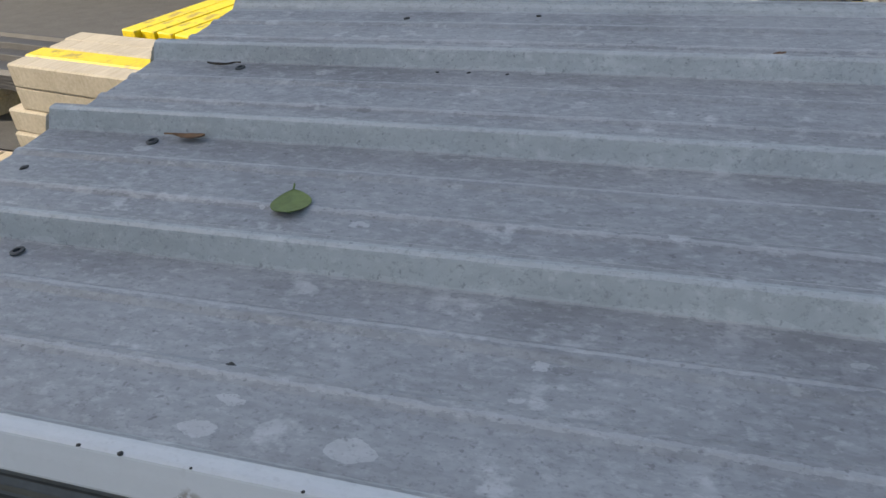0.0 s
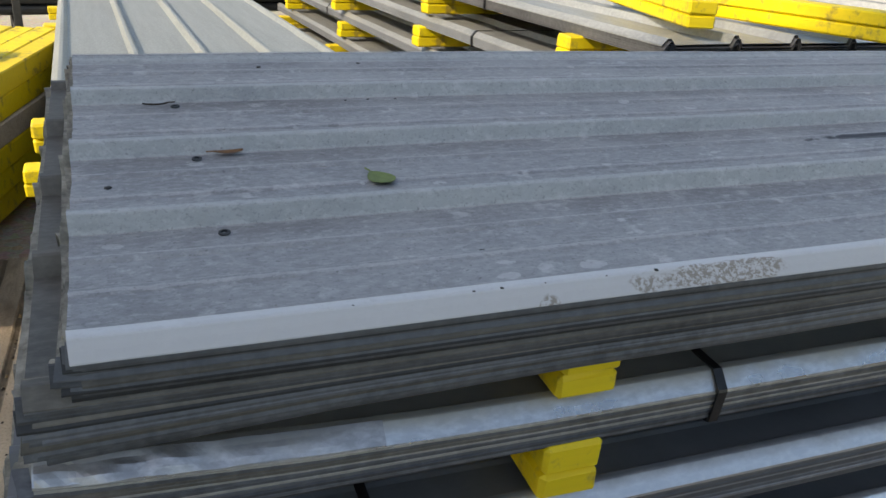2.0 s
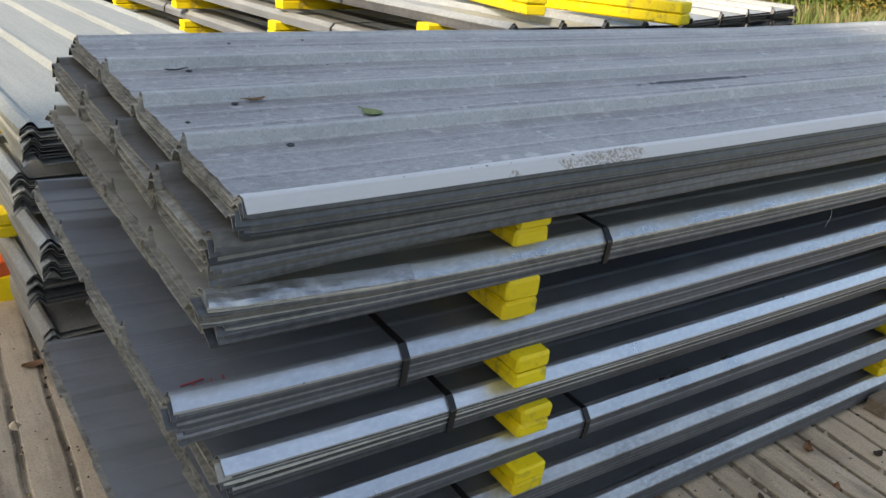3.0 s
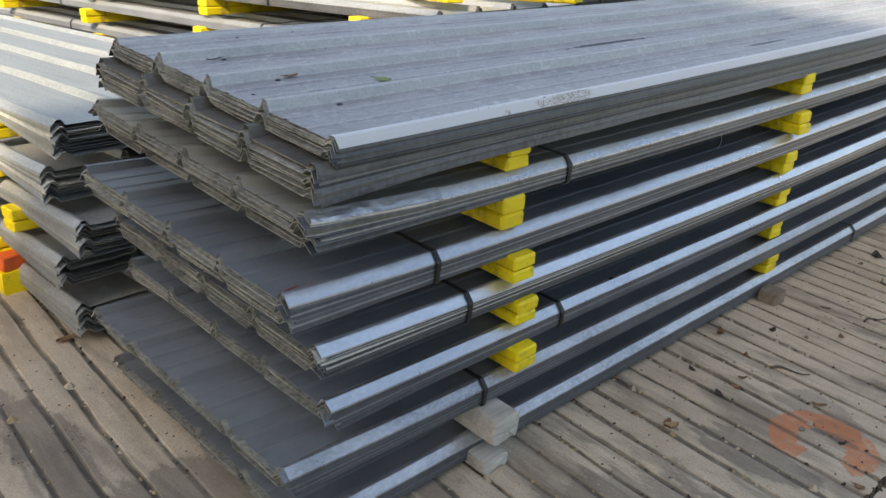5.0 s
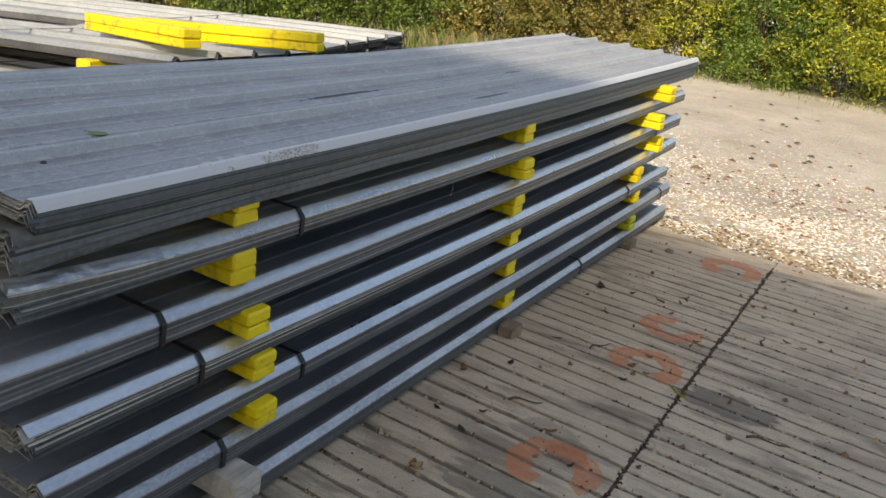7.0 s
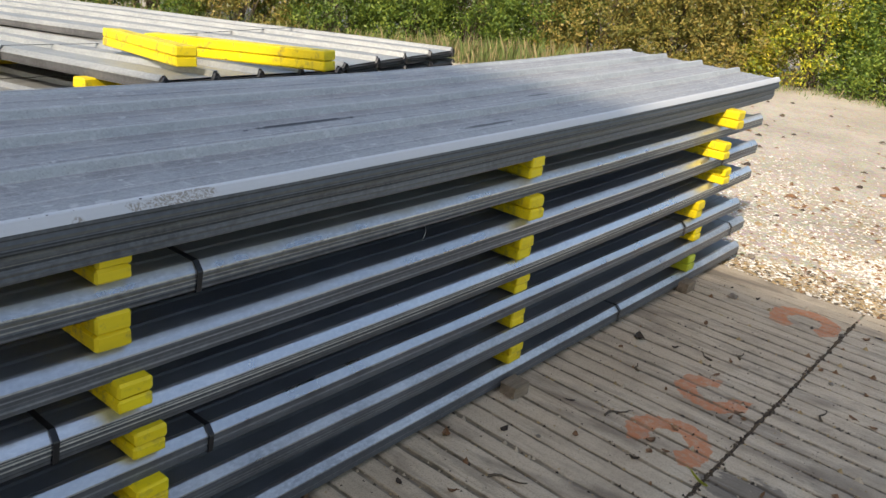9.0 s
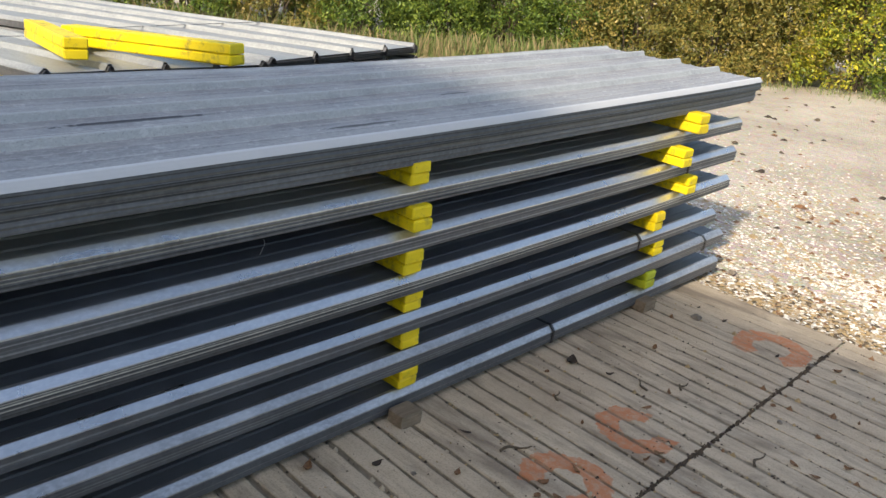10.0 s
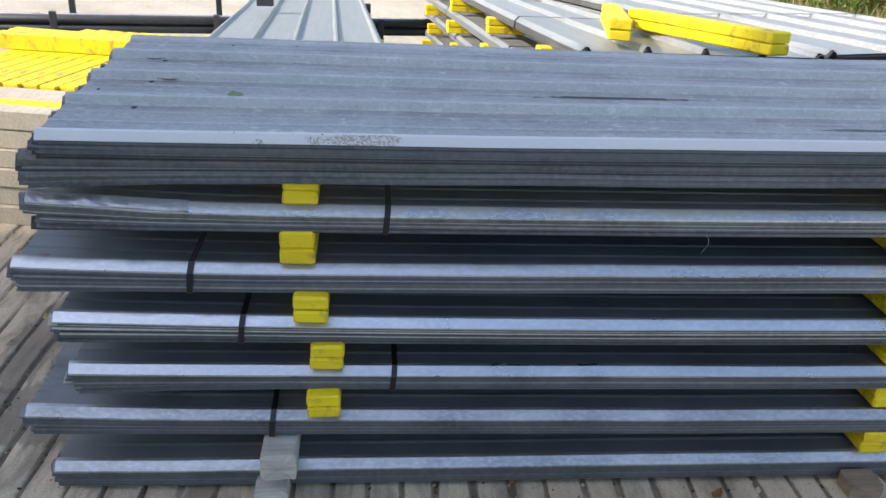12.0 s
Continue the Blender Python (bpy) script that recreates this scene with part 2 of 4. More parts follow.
def concrete():
    """Grey-tan ribbed concrete with damp stains, soil in the grooves and worn orange survey paint."""
    n = Nodes("ribbed_concrete")
    pos = n.coords()
    sep = n.node("SeparateXYZ")
    n.link(pos, sep.inputs[0])
    x, y, z = sep.outputs
    big = n.noise(pos, 1.6, 5, 0.6)
    mid = n.noise(pos, 9.0, 5, 0.65)
    grit = n.noise(pos, 140.0, 3, 0.7)
    streak = n.noise(n.coords((9, 1, 1)), 2.5, 4, 0.6)
    f = n.math("ADD", n.math("MULTIPLY", big, 0.4), n.math("ADD", n.math("MULTIPLY", mid, 0.3), n.math("MULTIPLY", streak, 0.3)))
    col = n.ramp(f, [(0.3, (0.36, 0.276, 0.19)), (0.5, (0.545, 0.445, 0.325)), (0.7, (0.68, 0.575, 0.435))])
    col = n.mix(n.math("MULTIPLY", n.ramp(grit, [(0.35, 1.0), (0.5, 0.0)]), 0.35), col, (0.13, 0.11, 0.09))
    damp = n.noise(n.coords((2.5, 0.8, 1)), 1.7, 4, 0.6, 0.6)
    col = n.mix(n.math("MULTIPLY", n.ramp(damp, [(0.53, 0.0), (0.66, 1.0)]), 0.6), col, (0.14, 0.105, 0.08))
    soil = n.ramp(n.math("ADD", n.math("MULTIPLY", z, 55.0), n.math("MULTIPLY", mid, 0.55)), [(0.02, 1.0), (0.20, 0.0)])
    fill = n.ramp(n.noise(n.coords((3.5, 1.6, 1)), 2.2, 5, 0.7), [(0.34, 0.45), (0.58, 1.0)])
    soil = n.math("MULTIPLY", soil, fill)
    col = n.mix(n.math("MULTIPLY", soil, 0.85), col, (0.085, 0.068, 0.046))
    rag = n.noise(n.coords((3.0, 1, 1)), 6.0, 6, 0.7)
    for cx, cy, a, b, deep in ((2.49, -1.10, 0.12, 0.22, 0.68), (2.85, -1.45, 0.22, 0.30, 0.3), (1.63, -0.70, 0.07, 0.10, 0.7), (1.72, -0.60, 0.10, 0.16, 0.35), (1.28, -0.58, 0.10, 0.22, 0.5), (-0.40, 0.80, 0.10, 0.36, 0.5), (-0.20, 0.34, 0.34, 0.18, 0.5), (0.55, -0.55, 0.5, 0.3, 0.4)):
        col = n.mix(n.math("MULTIPLY", n.blot(x, y, cx, cy, a, b, rag, 0.22), deep), col, (0.10, 0.085, 0.072))
    run = n.noise(n.coords((9, 1.1, 1)), 1.9, 5, 0.7)
    run = n.math("MULTIPLY", n.ramp(run, [(0.50, 0.0), (0.60, 1.0)]), n.ramp(big, [(0.40, 0.15), (0.58, 1.0)]))
    col = n.mix(n.math("MULTIPLY", run, 0.38), col, (0.12, 0.09, 0.068))
    # orange rings, each open on one side
    paint = None
    for cx, cy, r, w, start, span in ((2.60, -0.70, 0.125, 0.050, -2.5, 4.9), (3.12, -0.675, 0.12, 0.045, 0.1, 5.0), (4.37, -0.70, 0.14, 0.050, -2.4, 5.2), (1.54, -0.695, 0.125, 0.048, -2.2, 5.2)):
        dx, dy = n.math("SUBTRACT", x, cx), n.math("SUBTRACT", y, cy)
        d = n.math("SQRT", n.math("ADD", n.math("MULTIPLY", dx, dx), n.math("MULTIPLY", dy, dy)))
        off = n.math("ADD", n.math("ABSOLUTE", n.math("SUBTRACT", d, r)), n.math("MULTIPLY", n.math("SUBTRACT", mid, 0.5), 0.10))
        ring = n.math("LESS_THAN", off, w)
        ang = n.math("MODULO", n.math("ADD", n.math("ARCTAN2", dy, dx), 6.2832 * 2 - start), 6.2832)
        ring = n.math("MULTIPLY", ring, n.math("LESS_THAN", ang, span))
        paint = ring if paint is None else n.math("MAXIMUM", paint, ring)
    worn = n.ramp(n.noise(pos, 30.0, 5, 0.7), [(0.30, 0.25), (0.55, 1.0)])
    paint = n.math("MULTIPLY", n.math("MULTIPLY", paint, worn), n.math("SUBTRACT", 1.0, n.math("MULTIPLY", soil, 0.8)))
    col = n.mix(n.math("MULTIPLY", paint, 0.82), col, (0.56, 0.185, 0.07))
    n.bump(n.math("ADD", mid, n.math("MULTIPLY", grit, 0.5)), 0.4, 0.006)
    return n.finish(col, 0.88)


def gravelly():
    n = Nodes("pale_gravel")
    pos = n.coords()
    stones = n.node("TexVoronoi")
    n.link(pos, stones.inputs["Vector"])
    stones.inputs["Scale"].default_value = 28.0
    small = n.noise(pos, 60.0, 4, 0.7)
    big = n.noise(pos, 0.7, 5, 0.65)
    col = n.ramp(n.math("ADD", n.math("MULTIPLY", small, 0.5), n.math("MULTIPLY", big, 0.5)), [(0.32, (0.27, 0.225, 0.17)), (0.52, (0.46, 0.405, 0.33)), (0.7, (0.62, 0.57, 0.49))])
    col = n.mix(0.25, col, stones.outputs["Color"], "SOFT_LIGHT")
    litter = n.noise(pos, 3.0, 6, 0.75, 0.5)
    col = n.mix(n.math("MULTIPLY", n.ramp(litter, [(0.60, 0.0), (0.68, 1.0)]), 0.55), col, (0.22, 0.15, 0.07))
    n.bump(n.math("ADD", stones.outputs["Distance"], small), 0.6, 0.012)
    return n.finish(col, 0.92)


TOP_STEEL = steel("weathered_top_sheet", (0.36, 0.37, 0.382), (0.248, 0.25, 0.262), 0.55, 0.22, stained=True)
# dust tone kept dark so the gaps between packs look shaded
STEEL = steel("galvanised_sheet", (0.76, 0.78, 0.815), (0.58, 0.60, 0.635), 0.30, 0.9, dusty=(0.178, 0.192, 0.215))
TAN_STEEL = steel("tan_dusted_sheet", (0.66, 0.68, 0.70), (0.46, 0.48, 0.50), 0.3, 0.85, dusty=(0.40, 0.39, 0.345))
PALE_STEEL = steel("dusty_pale_sheet", (0.36, 0.37, 0.37), (0.24, 0.25, 0.25), 0.5, 0.35)
DULL_STEEL = steel("dull_grey_sheet", (0.29, 0.305, 0.305), (0.19, 0.20, 0.20), 0.5, 0.35)
OLD_STEEL = steel("grimy_old_sheet", (0.46, 0.45, 0.415), (0.25, 0.245, 0.225), 0.6, 0.12, spread=0.6)
GRIMY_STEEL = steel("grimy_stained_sheet", (0.56, 0.565, 0.58), (0.28, 0.28, 0.29), 0.33, 0.75, dusty=(0.225, 0.237, 0.255))
# inner sheets coloured darker to put shade into the pack sides
SHADED_EDGE_STEEL = steel("shaded_sheet_edges", (0.115, 0.121, 0.132), (0.042, 0.045, 0.05), 0.45, 0.4, spread=1.3)
SHADED_SIDE_STEEL = steel("shaded_blue_sheet_sides", (0.122, 0.131, 0.146), (0.068, 0.074, 0.084), 0.45, 0.4, spread=0.35)
SHADED_BROWN_STEEL = steel("shaded_brown_sheet_sides", (0.155, 0.147, 0.132), (0.07, 0.066, 0.059), 0.5, 0.3, spread=0.5)
WORN_STEEL = steel("worn_bluish_sheet", (0.24, 0.25, 0.27), (0.14, 0.147, 0.16), 0.38, 0.55, spread=0.5)
# tan sheet ends coloured lighter than the sides, for light missing there
LIT_ENDS = plain("brightened_tan_sheet_ends", (0.235, 0.225, 0.195), 0.8, 0.1, 0.75, 60, 0.5)
# near-black tone stands for the shade in open ends of packs behind
SHADED_END_STEEL = steel("shaded_end_sheet", (0.14, 0.14, 0.145), (0.06, 0.06, 0.065), 0.5, 0.4)
ASPHALT = plain("worn_asphalt", (0.075, 0.072, 0.07), 0.9, 0.0, 0.3, 60, 0.4)
YELLOW = yellow_paint("yellow_paint", (0.88, 0.68, 0.012))
LIME = yellow_paint("lime_green_paint", (0.42, 0.56, 0.03))
PALE_WOOD = timber("raw_timber", (0.58, 0.51, 0.41), (0.36, 0.30, 0.225))
BLEACHED_WOOD = timber("bleached_grey_timber", (0.60, 0.575, 0.53), (0.30, 0.28, 0.25))
GREY_WOOD = timber("weathered_grey_timber", (0.42, 0.39, 0.34), (0.20, 0.18, 0.155))
OLD_WOOD = timber("rotten_brown_timber", (0.30, 0.235, 0.17), (0.11, 0.085, 0.06))
STRAP = plain("black_strap", (0.012, 0.012, 0.014), 0.35, 0.0, 0.3, 60)
RUBBER = plain("black_rubber", (0.015, 0.014, 0.014), 0.6)
RED = plain("red_marker", (0.36, 0.05, 0.06), 0.6)
GREEN_LEAF = plain("green_leaf", (0.15, 0.20, 0.065), 0.75, 0.0, 0.3, 90)
BROWN_LEAF = plain("brown_leaf", (0.20, 0.10, 0.045), 0.6, 0.0, 0.4, 60)
DARK_LITTER = plain("dark_litter", (0.05, 0.035, 0.025), 0.8, 0.0, 0.4, 60)
TWIG = plain("twig_bark", (0.10, 0.075, 0.05), 0.85)
CONCRETE = concrete()
GRAVEL = gravelly()
SHADE_BLOCK_PALE = plain("pale_shade_block", (0.74, 0.73, 0.70), 0.85, 0.0, 0.12, 3)
RACK = plain("dark_rack_steel", (0.06, 0.065, 0.07), 0.5, 0.5)
RUST = plain("rusty_steel", (0.17, 0.10, 0.06), 0.8, 0.2)
BARK = plain("bark", (0.09, 0.07, 0.05), 0.9, 0.0, 0.4, 12)
STONE = plain("stone", (0.20, 0.17, 0.14), 0.85, 0.0, 0.35, 30, 0.5)
ORANGE = plain("orange_plastic", (0.70, 0.12, 0.03), 0.5)


# ---- mesh helpers ----
def part(name, bm, material, parent, label=""):
    data = bpy.data.meshes.new(name)
    bm.to_mesh(data)
    bm.free()
    return part_of(name, data, material, parent, label)


def part_of(name, data, material, parent, label=""):
    if material and not data.materials:
        data.materials.append(material)
    ob = new(name, data)
    ob.parent = parent
    return tagged(ob, label=label)


def pydata(name, verts, faces, smooth=False):
    data = bpy.data.meshes.new(name)
    data.from_pydata(verts, [], faces)
    data.update()
    if smooth:
        data.polygons.foreach_set("use_smooth", [True] * len(data.polygons))
    return data


def box_bm(x0, y0, z0, x1, y1, z1, bevel=0.0, rough=0.0, rng=None, cuts=0):
    bm = bmesh.new()
    bmesh.ops.create_cube(bm, size=1)
    for v in bm.verts:
        v.co = Vector(((x0 + x1) / 2 + v.co.x * (x1 - x0), (y0 + y1) / 2 + v.co.y * (y1 - y0), (z0 + z1) / 2 + v.co.z * (z1 - z0)))
    if bevel:
        bmesh.ops.bevel(bm, geom=bm.edges[:], offset=bevel, segments=1, affect="EDGES")
    if cuts:
        bmesh.ops.subdivide_edges(bm, edges=bm.edges[:], cuts=cuts, use_grid_fill=True)
    if rough and rng:
        for v in bm.verts:
            v.co += Vector((rng.uniform(-1, 1), rng.uniform(-1, 1), rng.uniform(-1, 1))) * rough
    return bm


def thing(name, label, category, m=Matrix(), group="", kind=""):
    ob = new(name)
    ob.empty_display_size = 0.1
    ob.matrix_basis = m
    return tagged(ob, label, category, group, kind)


# ---- trapezoidal roofing sheets ----
def profile(pitch=0.25, ribs=5, high=0.021, stiff=True, edge=0.036, lip=0.012, front=0.021):
    """Points (y, z) across one sheet: lip, sloping flange and fold at either edge, sharp ribs and shallow stiffeners between."""
    pts = []
    last = ribs - 1
    for k in range(ribs):
        c = k * pitch + 0.012
        if k == 0:
            pts += [(c - edge - 0.0004, front - 0.021 - lip), (c - edge, front - 0.021), (c - 0.015, front - 0.0008), (c - 0.012, front), (c - 0.003, front), (c + 0.001, front * 0.9), (c + 0.014, 0.0)]
        elif k == last:
            pts += [(c - 0.014, 0.0), (c - 0.001, front * 0.9), (c + 0.003, front), (c + 0.012, front), (c + 0.015, front - 0.0008), (c + edge, front - 0.021), (c + edge + 0.0004, front - 0.021 - lip)]
        else:
            pts += [(c - 0.021, 0.0), (c - 0.009, high * 0.92), (c - 0.005, high), (c + 0.005, high), (c + 0.009, high * 0.92), (c + 0.021, 0.0)]
        if stiff and k < last:
            for s in (0.36, 0.66):
                q = c + pitch * s
                pts += [(q - 0.011, 0.0), (q - 0.004, 0.0034), (q + 0.004, 0.0034), (q + 0.011, 0.0)]
    return pts


def sheet_data(pts, x0, x1, height, segs, thick=0.0013, wave=0.0, skew=0.0, seed=0, crimp=0.0, own=0.0, lit_end=False):
    """One bent sheet from x0 to x1; height(x, y) lifts its underside."""
    verts, faces, n = [], [], len(pts)
    stations = [x0, x0 + 0.035] + [x0 + (x1 - x0) * i / segs for i in range(1, segs + 1)]
    segs += 1
    for i, x in enumerate(stations):
        for y, z in pts:
            w = wave * noise.noise((x * 2.1 + seed * 7.3, y * 3.0, seed * 1.7)) if wave else 0.0
            if crimp and i == 0:
                w += crimp * noise.noise((y * 26, own * 40, 5.0))
            verts.append((x - skew * y + (crimp * 2.5 * noise.noise((y * 19, own * 40, 9.0)) if i == 0 else 0.0), y, z + height(x, y) + w))
    top = len(verts)
    inward = []
    for j in range(n):
        a, b = pts[max(0, j - 1)], pts[min(n - 1, j + 1)]
        run = math.hypot(b[0] - a[0], b[1] - a[1])
        inward.append(((b[1] - a[1]) / run * thick, -(b[0] - a[0]) / run * thick))
    verts += [(x, y + inward[k % n][0], z + inward[k % n][1]) for k, (x, y, z) in enumerate(verts)]
    for i in range(segs):
        for j in range(n - 1):
            a = i * n + j
            faces.append((a, a + n, a + n + 1, a + 1))
            faces.append((top + a, top + a + 1, top + a + n + 1, top + a + n))
    for i in range(segs):
        for a, b in ((i * n, (i + 1) * n), ((i + 1) * n + n - 1, i * n + n - 1)):
            faces.append((a, top + a, top + b, b))
    for j in range(n - 1):
        faces.append((j, j + 1, top + j + 1, top + j))
        a = segs * n + j
        faces.append((a + 1, a, top + a, top + a + 1))
    data = pydata("roofing_sheet", verts, faces)
    if lit_end:
        # the cut end and the first finger's width carry the brightened tan
        ends = [0] * len(faces)
        for k in list(range(6, 2 * (n - 4))) + list(range(len(faces) - 2 * (n - 1), len(faces), 2)):
            ends[k] = 1
        data.polygons.foreach_set("material_index", ends)
    return data


def strap_part(parent, x, bottom, top, y0, y1, edge, wide=0.016):
    """A black band pulled round the bundle."""
    f, r = y0 + 0.0105 - edge, y1 - 0.0105 + edge
    loop = [(y0 + 0.030, top + 0.001), (y0 - 0.003, top + 0.002), (f, top - 0.0195), (f - 0.002, top - 0.024), (f - 0.002, bottom - 0.004), (f + 0.006, bottom - 0.007),
            (r - 0.006, bottom - 0.007), (r + 0.002, bottom - 0.004), (r + 0.002, top - 0.024), (y1 + 0.003, top + 0.002)]
    verts, faces = [], []
    cy, cz = (y0 + y1) / 2, (top + bottom) / 2
    for side in (-1, 1):
        for y, z in loop:
            lean = 0.006 * (z - top) / max(0.01, top - bottom)
            verts.append((x + side * wide / 2 + lean, y, z))
    for side in (-1, 1):
        for y, z in loop:
            lean = 0.006 * (z - top) / max(0.01, top - bottom)
            verts.append((x + side * wide / 2 + lean, y + (0.003 if y > cy else -0.003), z + (0.002 if z > cz else -0.002)))
    n = len(loop)
    for j in range(n):
        k = (j + 1) % n
        faces += [(2 * n + j, 2 * n + k, 3 * n + k, 3 * n + j), (j, k, n + k, n + j), (j, 2 * n + j, 2 * n + k, k), (n + j, n + k, 3 * n + k, 3 * n + j)]
    part_of("strap", pydata("strap", verts, faces), STRAP, parent, "black plastic strapping band")


def through_three(xs, zs):
    """The parabola through three supports."""
    a, b, c = np.polyfit(xs, zs, 2)
    return lambda x: a * x * x + b * x + c


def twist(x):
    """Full at the near end of the stack, gone past its middle."""
    u = min(1.0, max(0.0, (2.9 - x) / 2.6))
    return u * u * (3 - 2 * u)


def sheet_bundle(label, x0, x1, y0, base, sheets, step, materials, rng, group, m=Matrix(), straps=(), pitch=0.25, ribs=5, high=0.021,
                 segs=16, step_in=0.0, edge=0.037, lift_end=0.0, top_detail=True, ragged=0.012, wave=0.002, droop=0.0, fray=0.0008, front=0.021, back=0.0, skew=0.0, lit_ends=True):
    """A pack of nested sheets; base(x) is the height of the underside; fray: how unevenly the sheet edges lie;
    back: rise of the far edge at the near end; skew: how far the far edge runs ahead."""
    pack = thing("sheet_bundle", label, "metal sheets", m, group)
    top, pack_seed = 0.0, rng.randint(0, 999)
    for k in range(sheets):
        last = k == sheets - 1
        pts = [(y + y0, z) for y, z in profile(pitch, ribs, high, last and top_detail, edge, 0.004 if k == 0 else (step + droop / sheets) * (1.0 if fray < 0.0015 else rng.uniform(0.25, 0.7)), front)]
        frayed = 0.0 if last else rng.uniform(-fray, fray) + (0.0045 if fray > 0.0019 else 0.0)
        pts = [(y + (frayed if j < 2 else -frayed if j > len(pts) - 3 else 0.0), z) for j, (y, z) in enumerate(pts)]
        lift = 0.0014 + k * step + (0 if last else rng.uniform(-0.3, 0.2) * step * (0.5 if fray > 0.0015 else 0.1))
        a, b = x0 + (0 if last else rng.uniform(-ragged, ragged)) + (step_in if k < sheets * 0.45 else 0.0), x1 + (0 if last else rng.uniform(-ragged, ragged))
        fall = droop * (1 - k / max(1, sheets - 1)) + (0.0 if last else rng.uniform(-0.002, 0.003))

        def height(x, y, lift=lift, fall=fall, seed=rng.random()):
            over = max(0.0, (x0 + 0.62 - x) / 0.62)
            return base(x) + lift + (lift_end - fall) * over * over + back * (y - y0) * twist(x)

        data = sheet_data(pts, a, b, height, segs * (2 if last else 1), thick=0.0013 if last else min(0.0024, step * 0.7), wave=wave, skew=skew, seed=pack_seed, crimp=0.0015 if last else 0.0050, own=rng.random(), lit_end=lit_ends and not last)
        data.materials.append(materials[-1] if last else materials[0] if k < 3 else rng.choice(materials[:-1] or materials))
        if lit_ends and not last:
            data.materials.append(LIT_ENDS)
        part_of("roofing_sheet", data, None, pack)
        top = lift
    for x in straps:
        strap_part(pack, x, base(x), base(x) + top + front, y0, y0 + pitch * (ribs - 1) + 0.024, edge)
    return pack


def bearer(name, label, x, y0, y1, z0, z1, wide, material, rng, group, m=Matrix(), planks=2, spin=0.0):
    """A sawn timber bearer of one or two planks lying along y; x is its middle."""
    ob = thing(name, label, "timber bearer", m @ Matrix.Translation((x, (y0 + y1) / 2, z0)) @ pose(0, 0, 0, 0, 0, spin), group)
    h, half = (z1 - z0) / planks, (y1 - y0) / 2
    for k in range(planks):
        dx, dy = rng.uniform(-0.002, 0.002), rng.uniform(-0.004, 0.004)
        bm = box_bm(-wide / 2 + dx, -half + dy, k * h, wide / 2 + dx, half + dy, (k + 1) * h - (0.0018 if k < planks - 1 else 0), 0.0065, 0.0014, rng)
        part("plank", bm, material, ob)
    return ob


# ---- ground ----
def slope(y):
    """The yard falls away gently behind the front slab."""
    return -0.078 * min(max(0.0, y - 2.4), 8.0)


GROOVES = []


def grooved_slab(name, label, x0, x1, y0, y1, spacing, seed):
    rng = random.Random(seed)
    xs = []
    x = x0
    while x < x1:
        w = spacing * rng.uniform(0.9, 1.1)
        g = rng.uniform(0.013, 0.028)
        xs += [(x, 0.0), (x + w * 0.45, 0.0012), (x + w - g - 0.007, 0.0), (x + w - g * 0.8, -0.006), (x + w - g * 0.35, -0.008)]
        GROOVES.append((x + w - g * 0.5, y0, y1))
        x += w
    ys = [y0 + (y1 - y0) * i / 90 for i in range(91)]
    verts, faces, n = [], [], len(xs)
    for y in ys:
        for gx, gz in xs:
            wob = 0.010 * noise.noise((gx * 0.7, y * 1.3, seed)) + 0.006 * noise.noise((gx * 9, y * 6, seed + 3))
            dip = gz * (1.0 + 0.7 * noise.noise((gx * 4, y * 2.2, seed + 9))) * min(1.0, max(0.25, (4.9 - gx) / 0.6)) * (1.0 if gx < 2.2 else max(0.7, 1.0 - 0.2 * (gx - 2.2)))
            verts.append((gx + wob + 0.035 * (y + 0.3), y, dip + 0.0018 * noise.noise((gx * 2, y * 2, seed + 5)) + slope(y)))
    for i in range(len(ys) - 1):
        for j in range(n - 1):
            a = i * n + j
            faces.append((a, a + 1, a + n + 1, a + n))
    ob = new(name, pydata(name, verts, faces))
    ob.data.materials.append(CONCRETE)
    return tagged(ob, label, "pavement", kind="structure")


def build_ground():
    xs = [-400, -60, -12, -4, -2] + [-1 + 0.5 * k for k in range(50)] + [26, 40, 120, 400]
    ys = [-400, -60, -12, -5] + [-4 + 0.5 * k for k in range(36)] + [16, 24, 60, 400]
    verts = [(x, y, -0.02 + slope(y) + (0.012 * noise.noise((x * 0.6, y * 0.6, 2.0)) if x > 5.2 else 0.0)) for y in ys for x in xs]
    n = len(xs)
    faces = [(i * n + j, i * n + j + 1, (i + 1) * n + j + 1, (i + 1) * n + j) for i in range(len(ys) - 1) for j in range(n - 1)]
    ob = new("ground", pydata("ground", verts, faces, True))
    ob.data.materials.append(GRAVEL)
    tagged(ob, "pale sunlit gravel yard strewn with dry leaves", "ground", kind="structure")
    grooved_slab("pavement_1", "grey ribbed concrete slab with worn orange paint marks", -3.2, 4.80, -0.905, 2.4, 0.112, 4)
    grooved_slab("pavement_2", "grey ribbed concrete slab along an earth-filled joint", -3.2, 4.86, -5.0, -0.918, 0.112, 8)


build_ground()


def build_road():
    xs, ys = [-14 + 0.5 * k for k in range(25)], [2.42 + 0.35 * k for k in range(13)]
    n = len(xs)
    verts = [(x + 0.15 * noise.noise((x, y, 4)), y + 0.1 * noise.noise((x, y, 7)), slope(y) - 0.012) for y in ys for x in xs]
    faces = [(i * n + j, i * n + j + 1, (i + 1) * n + j + 1, (i + 1) * n + j) for i in range(len(ys) - 1) for j in range(n - 1)]
    ob = new("road", pydata("road", verts, faces))
    ob.data.materials.append(ASPHALT)
    tagged(ob, "worn dark grey asphalt beside the ribbed slab", "road", kind="structure")


build_road()

